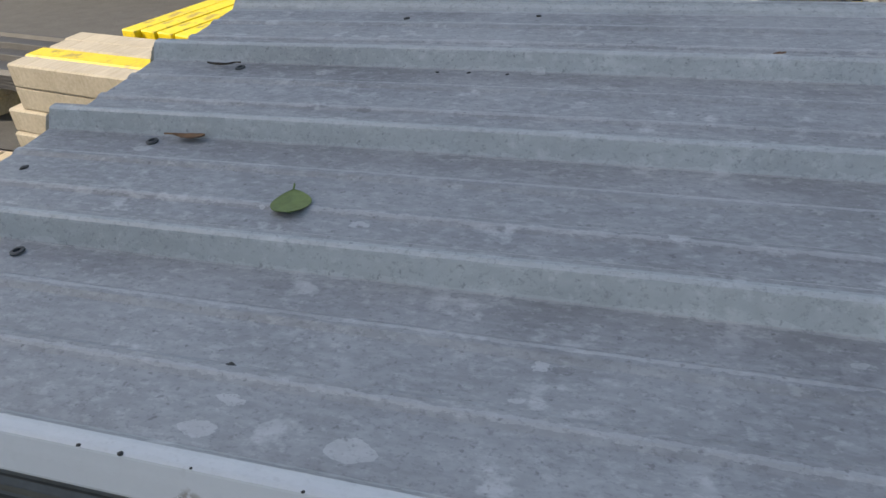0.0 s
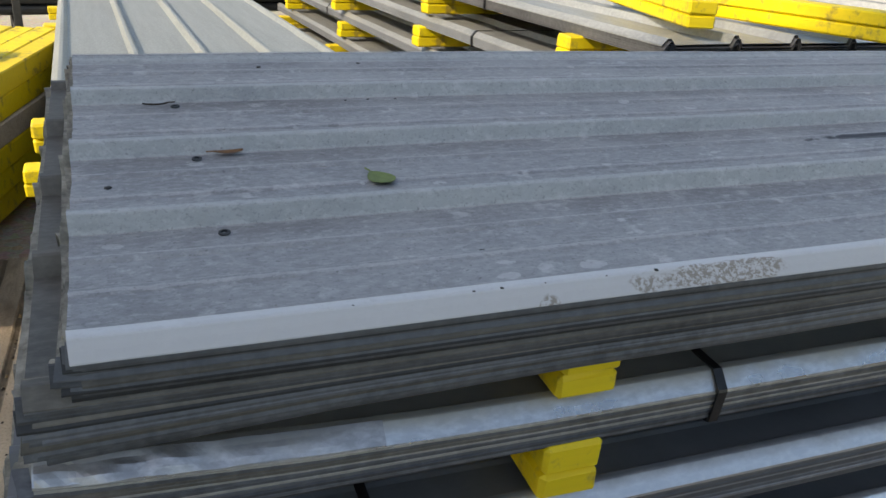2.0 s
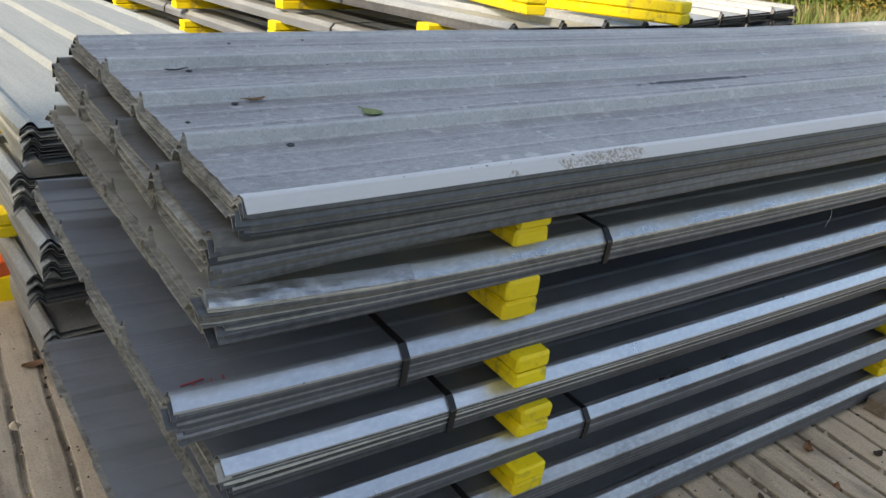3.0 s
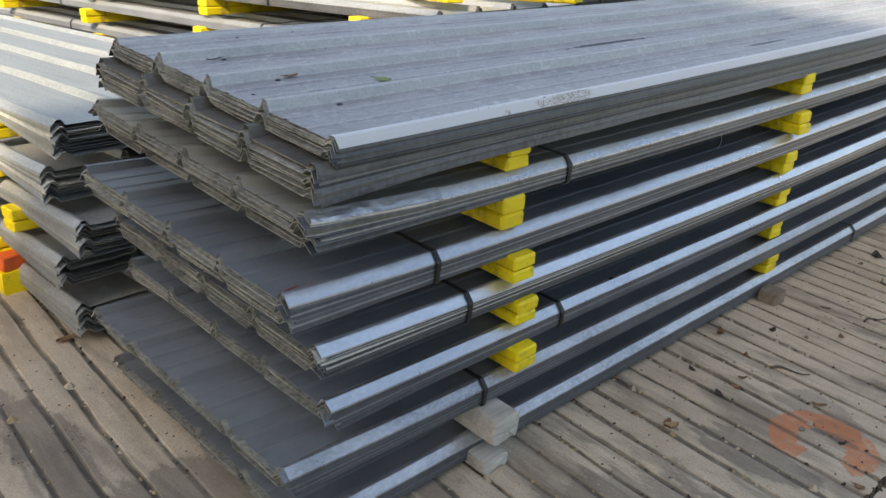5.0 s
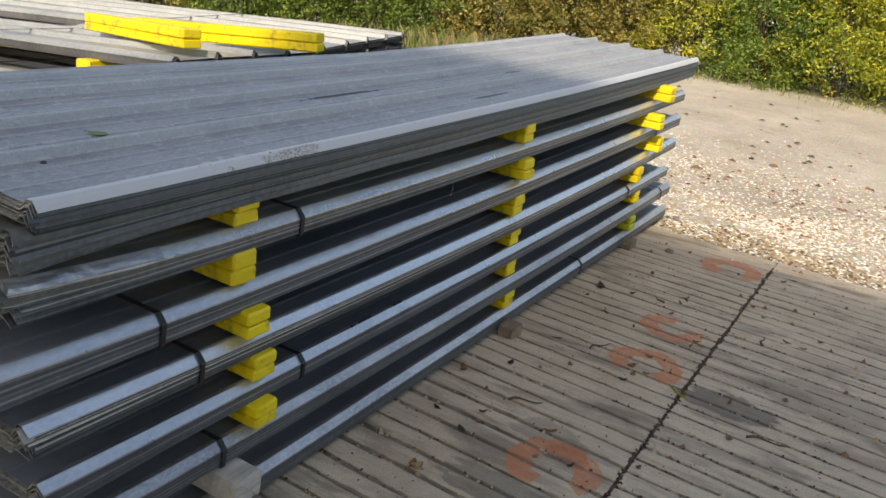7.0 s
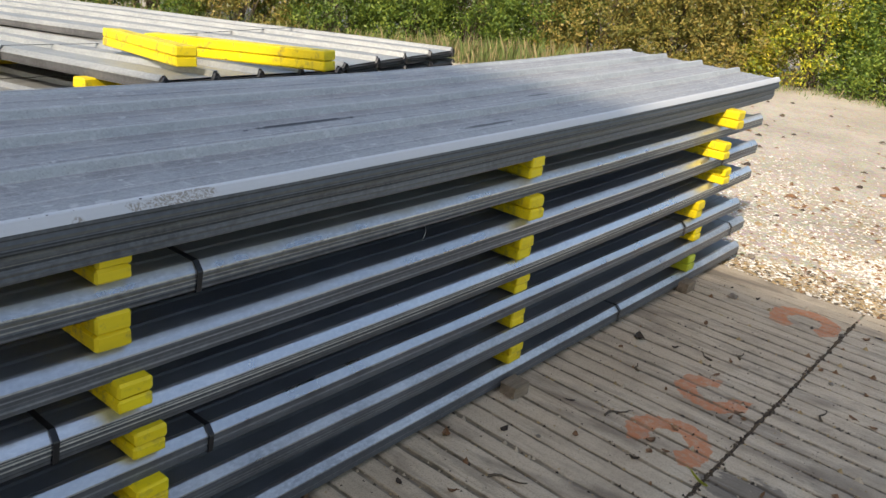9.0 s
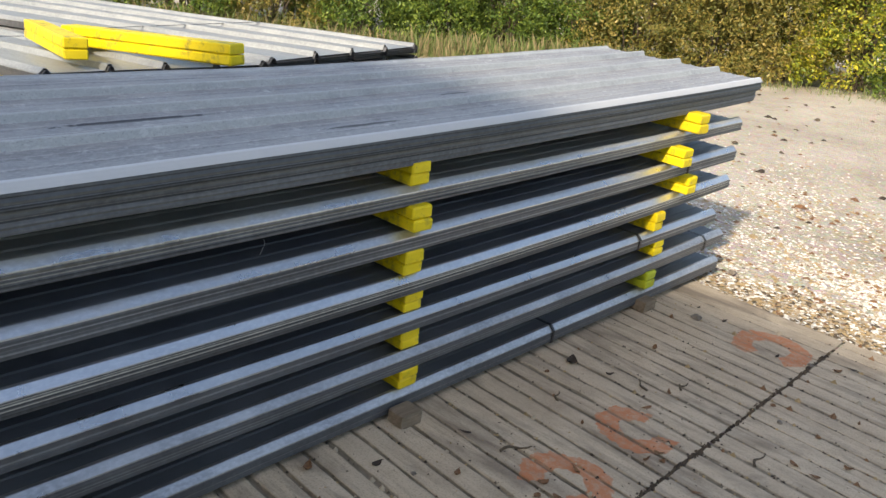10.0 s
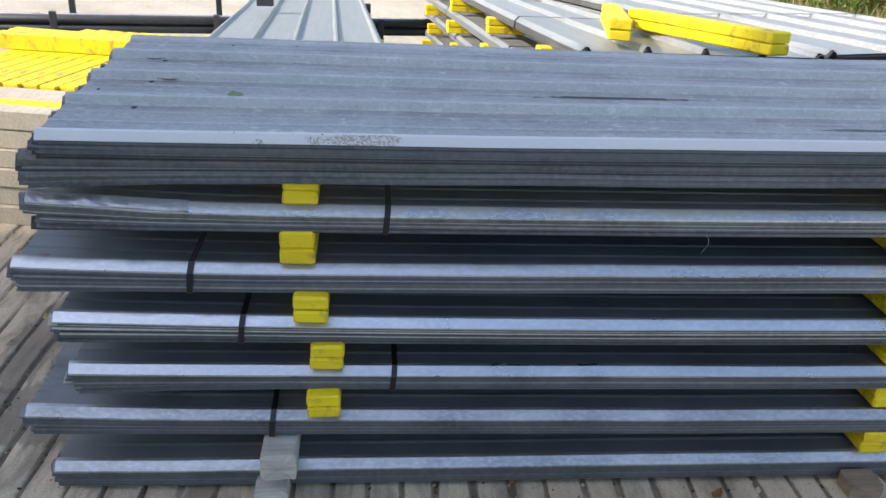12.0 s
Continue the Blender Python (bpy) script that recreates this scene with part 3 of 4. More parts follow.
# unseen block added behind the camera to shade the stack, pale for bounce
bm = box_bm(-15.0, -16.0, -0.05, -3.75, -0.46, 6.42)
shade_caster = new("shade_block", bpy.data.meshes.new("shade_block"))
bm.to_mesh(shade_caster.data)
bm.free()
shade_caster.data.materials.append(SHADE_BLOCK_PALE)
tagged(shade_caster, "plain pale unseen block added to shade the stack", "building", kind="structure")

def log_block(x, y0, y1, z0, high, wide, label, material=None):
    """A short weathered round-edged timber offcut, its end towards the yard."""
    verts, faces, n, rings = [], [], 14, 5
    for i in range(rings):
        y = y0 + (y1 - y0) * i / (rings - 1)
        for k in range(n):
            a = 2 * math.pi * k / n
            c, d = math.cos(a), math.sin(a)
            sx, sz = math.copysign(abs(c) ** 0.24, c), math.copysign(abs(d) ** 0.24, d)
            f = 1 + 0.10 * noise.noise((c * 2 + x, d * 2, y * 14))
            verts.append((x + wide / 2 * sx * f, y + (0.012 * noise.noise((c * 3, d * 3, x)) if i == 0 else 0.0), z0 + high / 2 + high / 2 * sz * min(f, 1.0)))
    for i in range(rings - 1):
        for k in range(n):
            a, b = i * n + k, i * n + (k + 1) % n
            faces.append((a, b, b + n, a + n))
    verts.append((x, y0 - 0.004, z0 + high / 2))
    faces += [(len(verts) - 1, (k + 1) % n, k) for k in range(n)]
    faces.append(tuple((rings - 1) * n + k for k in range(n)))
    ob = new("timber_block", pydata("timber_block", verts, faces))
    ob.data.materials.append(material or BLEACHED_WOOD)
    return tagged(ob, label, "timber block", "blocks under the main stack")


# ---- the main stack of seven packs ----
RNG = random.Random(11)
COLS = (0.67, 2.44, 4.31)
BOT = ((0.978, 1.003, 1.048), (0.828, 0.841, 0.877), (0.652, 0.667, 0.703), (0.497, 0.496, 0.534), (0.349, 0.347, 0.362), (0.198, 0.190, 0.205), (0.020, 0.028, 0.036))
THICK = (0.110, 0.072, 0.079, 0.074, 0.068, 0.073, 0.075)
FRONT = (0.0, 0.032, 0.024, 0.016, 0.006, -0.006, -0.010)
LEFT = (0.035, -0.022, -0.083, 0.003, 0.026, -0.105, -0.05)
RIGHT = (5.11, 5.035, 5.03, 5.02, 4.925, 5.07, 5.083)
STRAPS = ((), (0.898,), (0.377, 4.47), (0.506,), (0.928, 4.08), (0.582, 4.84), (0.613, 3.40))
G_MAIN = "packs of the main stack"
BASES = [through_three(COLS, z) for z in BOT]
LABELS = ("", "pack of grey galvanised roofing sheets with a crumpled edge", "strapped pack of grey roofing sheets marked in red", "strapped pack of dull grey roofing sheets on yellow timbers",
          "strapped pack of grey ribbed roofing sheets between timbers", "strapped pack of dark stained roofing sheets jutting out", "lowest pack of grey roofing sheets, near the concrete")
sheet_bundle("drooping pack of weathered grey roofing sheets, ragged ends", -0.012, 5.07, 0.006, BASES[0], 15, 0.0037, (SHADED_EDGE_STEEL, SHADED_EDGE_STEEL, SHADED_BROWN_STEEL, SHADED_SIDE_STEEL, SHADED_BROWN_STEEL), RNG, G_MAIN, ragged=0.018, wave=0.004, droop=0.020, top_detail=False, edge=0.030, fray=0.0024, front=0.012, high=0.026, back=0.030, skew=0.022)
sheet_bundle("uppermost pack of weathered grey sheets with leaves on it", 0.035, 5.11, 0.0, lambda x: BASES[0](x) + 0.062, 15, 0.0032, (SHADED_EDGE_STEEL, SHADED_EDGE_STEEL, SHADED_BROWN_STEEL, SHADED_SIDE_STEEL, TOP_STEEL), RNG, G_MAIN, ragged=0.016, wave=0.002, edge=0.030, fray=0.002, front=0.012, high=0.026, back=0.030, skew=0.022)
for k in range(1, 7):
    sheets = round((THICK[k] - 0.023) / 0.0034)
    mats = (SHADED_EDGE_STEEL, SHADED_BROWN_STEEL, SHADED_SIDE_STEEL, OLD_STEEL, TAN_STEEL) if k == 1 else (SHADED_EDGE_STEEL, SHADED_SIDE_STEEL, SHADED_SIDE_STEEL, OLD_STEEL, STEEL) if k == 3 else (SHADED_SIDE_STEEL, SHADED_SIDE_STEEL, SHADED_SIDE_STEEL, WORN_STEEL, STEEL)
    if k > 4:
        mats = (SHADED_SIDE_STEEL, SHADED_SIDE_STEEL, WORN_STEEL, GRIMY_STEEL)
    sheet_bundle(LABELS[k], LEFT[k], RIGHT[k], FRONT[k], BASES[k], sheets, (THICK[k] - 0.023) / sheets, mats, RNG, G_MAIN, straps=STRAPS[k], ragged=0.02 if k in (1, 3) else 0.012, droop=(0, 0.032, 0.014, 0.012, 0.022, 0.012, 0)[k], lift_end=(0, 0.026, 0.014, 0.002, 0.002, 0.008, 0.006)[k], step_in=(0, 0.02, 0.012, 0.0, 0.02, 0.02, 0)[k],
                 fray=(0, 0.0018, 0.0010, 0.0012, 0.0010, 0.0007, 0.0007)[k], back=(0, 0.022, 0.012, 0.008, 0.0, 0.0, 0.0)[k], skew=0.022)

B_X = ((0.668, 0.660, 0.692, 0.737, 0.728, 0.60), (2.423, 2.435, 2.438, 2.464, 2.461, 2.455), (4.360, 4.282, 4.436, 4.231, 4.299, 4.235))
B_Y = ((0.010, 0.001, -0.035, -0.030, -0.056, -0.075), (-0.008, -0.030, -0.009, -0.007, -0.013, -0.033), (-0.087, -0.078, -0.060, -0.029, -0.023, -0.05))
for c in range(3):
    for k in range(6):
        if (c, k) == (0, 5):
            log_block(0.60, -0.115, 0.9, BASES[6](0.6) + THICK[6] + 0.001, BASES[5](0.6) - BASES[6](0.6) - THICK[6] - 0.012, 0.10, "weathered grey timber block between the lowest packs")
            continue
        x = B_X[c][k]
        z0, z1 = BASES[k + 1](x) + THICK[k + 1] + 0.001, BASES[k](x)
        paint, label = YELLOW, "yellow-painted double timber bearer between the sheet packs"
        if c == 2 and k == 5:
            paint, label = LIME, "lime green painted timber bearer between the lowest packs"
        bearer("timber_bearer", label, x, B_Y[c][k], 1.06 + RNG.uniform(0, 0.05), z0, z1, 0.095 + RNG.uniform(-0.004, 0.004), paint, RNG, "bearers of the main stack", planks=2)
for x, top, y in ((0.585, 0.004, -0.05), (2.46, 0.045, -0.045), (4.22, 0.045, -0.04)):
    z1 = BASES[6](x)
    if z1 > 0.03:
        bearer("timber_block", "split weathered timber block on the concrete", x, y, 0.95, 0.0, z1, 0.10, GREY_WOOD, RNG, "blocks under the main stack", planks=1)

log_block(0.575, -0.112, 0.0, 0.0, 0.05, 0.095, "rough grey timber offcut beside the lowest pack")
log_block(2.40, -0.125, -0.048, 0.0, 0.058, 0.105, "split brown-grey timber offcut on the concrete", OLD_WOOD)
log_block(4.20, -0.095, -0.03, 0.0, 0.062, 0.12, "rough brown timber offcut at the slab's edge", OLD_WOOD)

# ---- the stack behind, its packs pointing away ----
G_BACK = "packs of the stacks behind"


def away_stack(x_left, y_end, tops, length, pitch, ribs, skew, tilt, mats, label, bearers_at, seed, ends=(), thick=0.075, droop=0.0, shifts=(), strap=(), paint=YELLOW, base_z=0.0):
    """Packs that run along +y. Local x runs away from the camera, local y to the left; tops: heights of the pack tops."""
    rng = random.Random(seed)
    width = pitch * (ribs - 1) + 0.05
    for k, top in enumerate(tops):
        m = Matrix.Translation((x_left, y_end, 0)) @ pose(0, 0, 0, 0, 0, 90 + skew) @ pose(0, 0, 0, 0, tilt, 0) @ Matrix.Translation(((ends[k] if ends else 0.0), -width + (shifts[k] if shifts else 0.0), 0))
        b = top - thick
        sheets = max(4, round((thick - 0.03) / 0.0045))
        sheet_bundle(label, 0.0, length, 0.024, lambda x, b=b: b, sheets, (thick - 0.03) / sheets, mats[min(k, len(mats) - 1)], rng, G_BACK, m, straps=strap if k < 3 else (), pitch=pitch, ribs=ribs, high=0.028, segs=10, wave=0.004, ragged=0.02, top_detail=False, droop=droop, lit_ends=False)
        under = tops[k + 1] if k + 1 < len(tops) else base_z
        for xb in bearers_at:
            if b - under > 0.03:
                off = rng.uniform(-0.03, 0.03)
                bearer("timber_bearer", "yellow timber bearer under pale sheet packs, sunlit", xb + off, -0.03 + rng.uniform(-0.03, 0.02), width + 0.06 + rng.uniform(0.0, 0.05), under, b, 0.095, paint, rng, "bearers of the stacks behind", m)


away_stack(-0.07, 1.28, (0.83, 0.665, 0.50, 0.335, 0.165), 6.0, 0.262, 5, 2.5, 4.2, ((DULL_STEEL, OLD_STEEL, DULL_STEEL), (DULL_STEEL, OLD_STEEL, DULL_STEEL, PALE_STEEL)), "pack of pale dusty ribbed roofing sheets, ends open", (0.55, 2.6, 4.6), 21,
           ends=(0.0, 0.07, -0.08, 0.08, 0.03), shifts=(0.0, 0.03, 0.0, 0.02, 0.0), droop=0.06)
away_stack(1.775, 1.435, (1.062, 0.885, 0.705, 0.53, 0.355, 0.18), 6.2, 0.265, 5, 2.5, 4.4, ((SHADED_END_STEEL, PALE_STEEL), (STEEL, PALE_STEEL)), "sunlit pack of pale grey ribbed roofing sheets", (0.55, 2.0, 3.6, 5.2), 33,
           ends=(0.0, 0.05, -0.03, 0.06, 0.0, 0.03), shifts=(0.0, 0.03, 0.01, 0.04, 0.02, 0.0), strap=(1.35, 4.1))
away_stack(2.93, 1.53, (1.075, 1.0), 5.5, 0.34, 5, 14.0, 3.0, ((SHADED_END_STEEL, PALE_STEEL),), "sunlit pack of wide ribbed roofing sheets, dark ends", (0.6, 3.0, 5.0), 45, thick=0.072, strap=(1.3,), base_z=0.84)

# a low pack of dark sheets beyond the spare bearers
TARRED = plain("tarry_dark_sheet", (0.035, 0.035, 0.04), 0.65, 0.0, 0.4, 14)
LOW_PACK = pose(-2.33, 3.26, -0.05, 0, 0, 172)
sheet_bundle("low pack of dark corrugated sheets on the asphalt", 0.0, 3.0, 0.0, lambda x: 0.21, 9, 0.009, (TARRED, TARRED), random.Random(61), G_BACK, LOW_PACK, ribs=4, pitch=0.16, high=0.03, ragged=0.05, wave=0.006, top_detail=False)
for xb in (0.5, 2.3):
    bearer("timber_bearer", "weathered timber bearer under dark corrugated sheets", xb, -0.03, 0.56, -0.03, 0.21, 0.095, GREY_WOOD, random.Random(62), "bearers of the stacks behind", LOW_PACK)

# crumpled flange at the near corner of the second pack
verts, faces = [], []
for i in range(49):
    u = i / 48
    x = -0.018 + 0.40 * u
    over = max(0.0, (0.598 - x) / 0.62)
    crest = BASES[1](x) + THICK[1] - 0.004 + 0.026 * over * over
    for j in range(5):
        v = j / 4
        fold = 0.0055 * noise.noise((x * 26, v * 2.0, 3)) * (1 - u)
        verts.append((x, 0.030 - 0.024 * v - 0.0015 + fold, crest + 0.0030 - 0.0215 * v + 0.007 * (1 - u) * noise.noise((x * 21, v * 2.5, 8))))
for i in range(48):
    for j in range(4):
        a = i * 5 + j
        faces.append((a, a + 1, a + 6, a + 5))
pack2 = [o for o in scene.objects if o.get("label") == LABELS[1]][0]
part_of("bent_flange", pydata("bent_flange", verts, faces), GRIMY_STEEL, pack2, "crumpled grey metal flange")
# a stray wire end hanging from the second pack
verts, faces = [], []
for i in range(9):
    u = i / 8
    p = Vector((1.775 + 0.010 * math.sin(u * 4), 0.001 - 0.004 * u, BASES[1](1.775) + 0.005 - 0.055 * u))
    verts += [(p.x - 0.0008, p.y, p.z), (p.x + 0.0008, p.y, p.z), (p.x, p.y - 0.0012, p.z)]
for i in range(8):
    for j in range(3):
        a, b = i * 3 + j, i * 3 + (j + 1) % 3
        faces.append((a, b, b + 3, a + 3))
part_of("loose_wire", pydata("loose_wire", verts, faces), PALE_STEEL, pack2, "thin pale wire end")

# ---- loose bearers on top of the stack behind ----
LR = random.Random(5)


def loose_bearer(label, front, rear, z0, z1, wide):
    f, r = Vector((*front, 0)), Vector((*rear, 0))
    mid, d = (f + r) / 2, r - f
    bearer("timber_bearer", label, 0, -d.length / 2, d.length / 2, 0, (z1 - z0), wide, YELLOW, LR, "loose bearers", Matrix.Translation((mid.x, mid.y, z0)) @ pose(0, 0, 0, -4.4, 0, math.degrees(math.atan2(d.y, d.x)) - 90))


loose_bearer("short bright yellow timber lying on pale roofing sheets", (1.93, 1.57), (2.17, 2.60), 1.024, 1.116, 0.10)
loose_bearer("long bright yellow double timber overhanging the sheet ends", (2.515, 1.265), (2.235, 2.327), 1.043, 1.137, 0.10)

# ---- pile of spare bearers ----
PILE = []
for material in (YELLOW, YELLOW, PALE_WOOD):
    bm = box_bm(-0.047, 0.0, 0.0, 0.047, 1.5, 0.094, 0.005, 0.0015, LR)
    data = bpy.data.meshes.new("timber_bearer")
    bm.to_mesh(data)
    bm.free()
    data.materials.append(material)
    PILE.append(data)
RAW_LABEL, YELLOW_LABEL = "raw pale timber bearer in a pile of painted ones", "bright yellow timber bearer in a sunlit pile"
for layer in range(6):
    # crosswise rows at the near side of the pile
    for k in range(4):
        raw = (k in (0, 2, 3)) if layer == 5 else (k == 0 or LR.random() < 0.5)
        ob = new("timber_bearer", PILE[2] if raw else PILE[1])
        x = -1.74 + 0.0153 * k + LR.uniform(-0.025, 0.015) - (0.07 if layer < 4 else 0.0)
        ob.matrix_basis = pose(x, 2.10 + 0.0985 * k + (LR.uniform(-0.012, 0.012) if k == 0 else 0.0), layer * 0.0965, 0, 0, -99 + LR.uniform(-0.3, 0.3)) @ Matrix.Diagonal((1, 0.9, 1, 1))
        tagged(ob, RAW_LABEL if raw else YELLOW_LABEL, "timber bearer", "pile of spare bearers")
    # lengthwise rows behind them
    for k in range(10):
        raw = LR.random() < (0.35 if layer < 5 else 0.08)
        ob = new("timber_bearer", PILE[2] if raw else PILE[LR.randint(0, 1)])
        x = -1.50 + k * 0.0985 + LR.uniform(-0.0015, 0.0015)
        ob.matrix_basis = pose(x, 2.472 - 0.158 * (x + 1.5) + LR.uniform(0.0, 0.015), layer * 0.0965, 0, 0, -18 + LR.uniform(-0.3, 0.3))
        tagged(ob, RAW_LABEL if raw else YELLOW_LABEL, "timber bearer", "pile of spare bearers")
for k, (x, y, turn) in enumerate(((-1.38, 3.25, -98), (-1.34, 3.36, -101))):
    ob = new("timber_bearer", PILE[k])
    ob.matrix_basis = pose(x, y, 0.5795, 0, 0, turn) @ Matrix.Diagonal((1, 0.6, 1, 1))
    tagged(ob, "yellow timber bearer laid across the pile", "timber bearer", "pile of spare bearers")

# ---- low trestles with dark tubes at the back of the yard ----
def trestle(x, y, turn):
    ob = thing("trestle", "low dark steel trestle carrying long tubes", "trestle", pose(x, y, slope(y) - 0.02, 0, 0, turn), "trestles")
    for s in (-0.5, 0.5):
        part("post", box_bm(-0.03, s - 0.03, 0.0, 0.03, s + 0.03, 0.62, 0.004), RACK, ob)
    part("crossbar", box_bm(-0.035, -0.7, 0.27, 0.035, 0.7, 0.34, 0.004), RACK, ob)
    return ob


for x, y in ((-4.4, 6.6), (-2.25, 6.9), (-0.75, 7.15), (0.9, 7.4)):
    trestle(x, y, 8)


def tube(x0, x1, y, z, r, material, turn):
    verts, faces, n = [], [], 12
    for x in (x0, x1):
        for ring in (r, r * 0.86):
            verts += [(x, ring * math.cos(2 * math.pi * k / n), ring * math.sin(2 * math.pi * k / n)) for k in range(n)]
    for k in range(n):
        j = (k + 1) % n
        faces += [(k, j, 2 * n + j, 2 * n + k), (n + k, 3 * n + k, 3 * n + j, n + j), (k, n + k, n + j, j), (2 * n + k, 2 * n + j, 3 * n + j, 3 * n + k)]
    ob = new("steel_tube", pydata("steel_tube", verts, faces, True))
    ob.data.materials.append(material)
    ob.matrix_basis = pose(0, y, z, 0, 0, turn)
    return tagged(ob, "long dark steel tube lying on low trestles", "tube", "tubes on the trestles")


for k in range(9):
    yy = 6.75 + 0.1 * (k % 6)
    tube(-6.0, 2.2, yy + 0.25, slope(yy) + 0.375 + 0.085 * (k // 6), 0.042, (RACK, RUST, STEEL)[k % 3], 8)

block = new("timber_block", bpy.data.meshes.new("timber_block"))
bm = box_bm(-0.07, -0.05, 0.0, 0.07, 0.05, 0.16, 0.006)
bm.to_mesh(block.data)
bm.free()
block.data.materials.append(RACK)
block.matrix_basis = pose(-0.02, 5.2, 0.575, 0, 0, 6)
tagged(block, "small dark block standing on pale roofing sheets", "block")

# ---- small things on the top sheet ----
TOP_X, TOP_Z = BASES[0], 0.062 + 14 * 0.0032 + 0.0016


def top_z(x, y=0.0):
    return TOP_X(x) + TOP_Z + 0.030 * y * twist(x)


def leaf_mesh(name, length, wide, curl, rng, lobes=0.0):
    """A leaf with a stalk, a midrib fold and a curled rim."""
    verts, faces, n = [], [], 12
    for i in range(n + 1):
        u = i / n
        half = wide / 2 * math.sin(math.pi * u ** 0.8) ** 0.75 * (1 + lobes * math.sin(u * 26))
        up = curl * (u - 0.5) ** 2 * 4
        x = (u - 0.5) * length
        edge = curl * 0.6 + rng.uniform(0, 0.2) * curl
        verts += [(x, -half, up + edge), (x, -half * 0.5, up + edge * 0.35), (x, 0, up), (x, half * 0.5, up + edge * 0.3), (x, half, up + edge * 0.9)]
    for i in range(n):
        for j in range(4):
            a = i * 5 + j
            faces.append((a, a + 1, a + 6, a + 5))
    top = len(verts)
    verts += [(x, y, z - 0.0008) for x, y, z in verts]
    faces += [tuple(top + v for v in reversed(f)) for f in faces[:]]
    a = len(verts)
    for s in (0.0, 1.0):
        x = length * (0.5 + 0.25 * s)
        verts += [(x, -0.0012, curl + 0.0), (x, 0.0012, curl), (x, 0.0, curl + 0.002)]
    faces += [(a, a + 1, a + 4, a + 3), (a + 1, a + 2, a + 5, a + 4), (a + 2, a, a + 3, a + 5)]
    return pydata(name, verts, faces)


def lay_leaf(x, y, length, wide, curl, turn, material, label, z=None, lobes=0.0):
    ob = new("leaf", leaf_mesh("leaf", length, wide, curl, LR, lobes))
    ob.data.materials.append(material)
    ob.matrix_basis = pose(x, y, (top_z(x, y) + 0.0045) if z is None else z, 0, 0, turn)
    return tagged(ob, label, "leaf", "fallen leaves")


lay_leaf(0.463, 0.354, 0.052, 0.044, 0.0012, 112, GREEN_LEAF, "green fallen leaf with a pale midrib on grey sheet")
lay_leaf(0.252, 0.484, 0.046, 0.014, 0.003, 184, BROWN_LEAF, "curled dry brown leaf on weathered grey sheet")
lay_leaf(0.932, 0.800, 0.032, 0.018, 0.006, 30, BROWN_LEAF, "small orange-brown dry leaf on grey sheet")
lay_leaf(0.155, 0.722, 0.045, 0.006, 0.003, 5, DARK_LITTER, "thin dark leaf stalk beside a washer")


def washer(x, y):
    verts, faces, n = [], [], 14
    for r, z in ((0.0088, 0.0), (0.0086, 0.0018), (0.0046, 0.0024), (0.0042, 0.0)):
        verts += [(r * math.cos(2 * math.pi * k / n), r * math.sin(2 * math.pi * k / n), z) for k in range(n)]
    for q in range(3):
        for k in range(n):
            j = (k + 1) % n
            faces.append((q * n + k, q * n + j, (q + 1) * n + j, (q + 1) * n + k))
    ob = new("washer", pydata("washer", verts, faces))
    ob.data.materials.append(RACK)
    ob.matrix_basis = pose(x, y, top_z(x, y) + 0.0005, 3, -4, 0) @ Matrix.Diagonal((0.9, 0.9, 1, 1))
    return tagged(ob, "black rubber washer lying on weathered sheet", "washer", "washers on the sheet")


for x, y in ((0.215, 0.220), (0.203, 0.473), (0.188, 0.721)):
    washer(x, y)


def speck(x, y, size, z=None, label="dark screw hole rim in the weathered sheet", category="screw hole", name="screw_hole", material=RUBBER, group="screw holes"):
    bm = bmesh.new()
    bmesh.ops.create_icosphere(bm, subdivisions=1, radius=size)
    for v in bm.verts:
        v.co = Vector((v.co.x * LR.uniform(0.8, 1.3), v.co.y * LR.uniform(0.7, 1.1), v.co.z * 0.3))
    ob = new(name, bpy.data.meshes.new(name))
    bm.to_mesh(ob.data)
    bm.free()
    ob.data.materials.append(material)
    ob.matrix_basis = pose(x, y, (top_z(x, y) + 0.0005) if z is None else z, 0, 0, LR.uniform(0, 180))
    return tagged(ob, label, category, group)


for x, y, size in ((0.532, 0.106, 0.0075), (0.589, 0.975, 0.005), (1.385, 0.545, 0.006), (1.293, 0.515, 0.005), (0.02 + 0.35, 0.955, 0.006), (0.115, 0.60, 0.005), (0.075, 0.385, 0.006), (0.60, 0.73, 0.003), (1.72, 0.53, 0.004)):
    speck(x, y, size)
for x, size in ((0.728, 0.004), (0.476, 0.0022), (0.512, 0.0028), (0.57, 0.0015), (0.655, 0.0018), (0.33, 0.0015)):
    speck(x, -0.002, size, top_z(x) + 0.0115)
for x, y, size in ((0.482, 0.745, 0.004), (0.500, 0.729, 0.0035), (0.545, 0.731, 0.0035)):
    speck(x, y, size)

# red handwriting on the third pack: plain strokes
def third_top(x):
    over = max(0.0, (LEFT[2] + 0.62 - x) / 0.62)
    return BASES[2](x) + THICK[2] - 0.023 - 0.0034 + 0.0014 + 0.014 * over * over


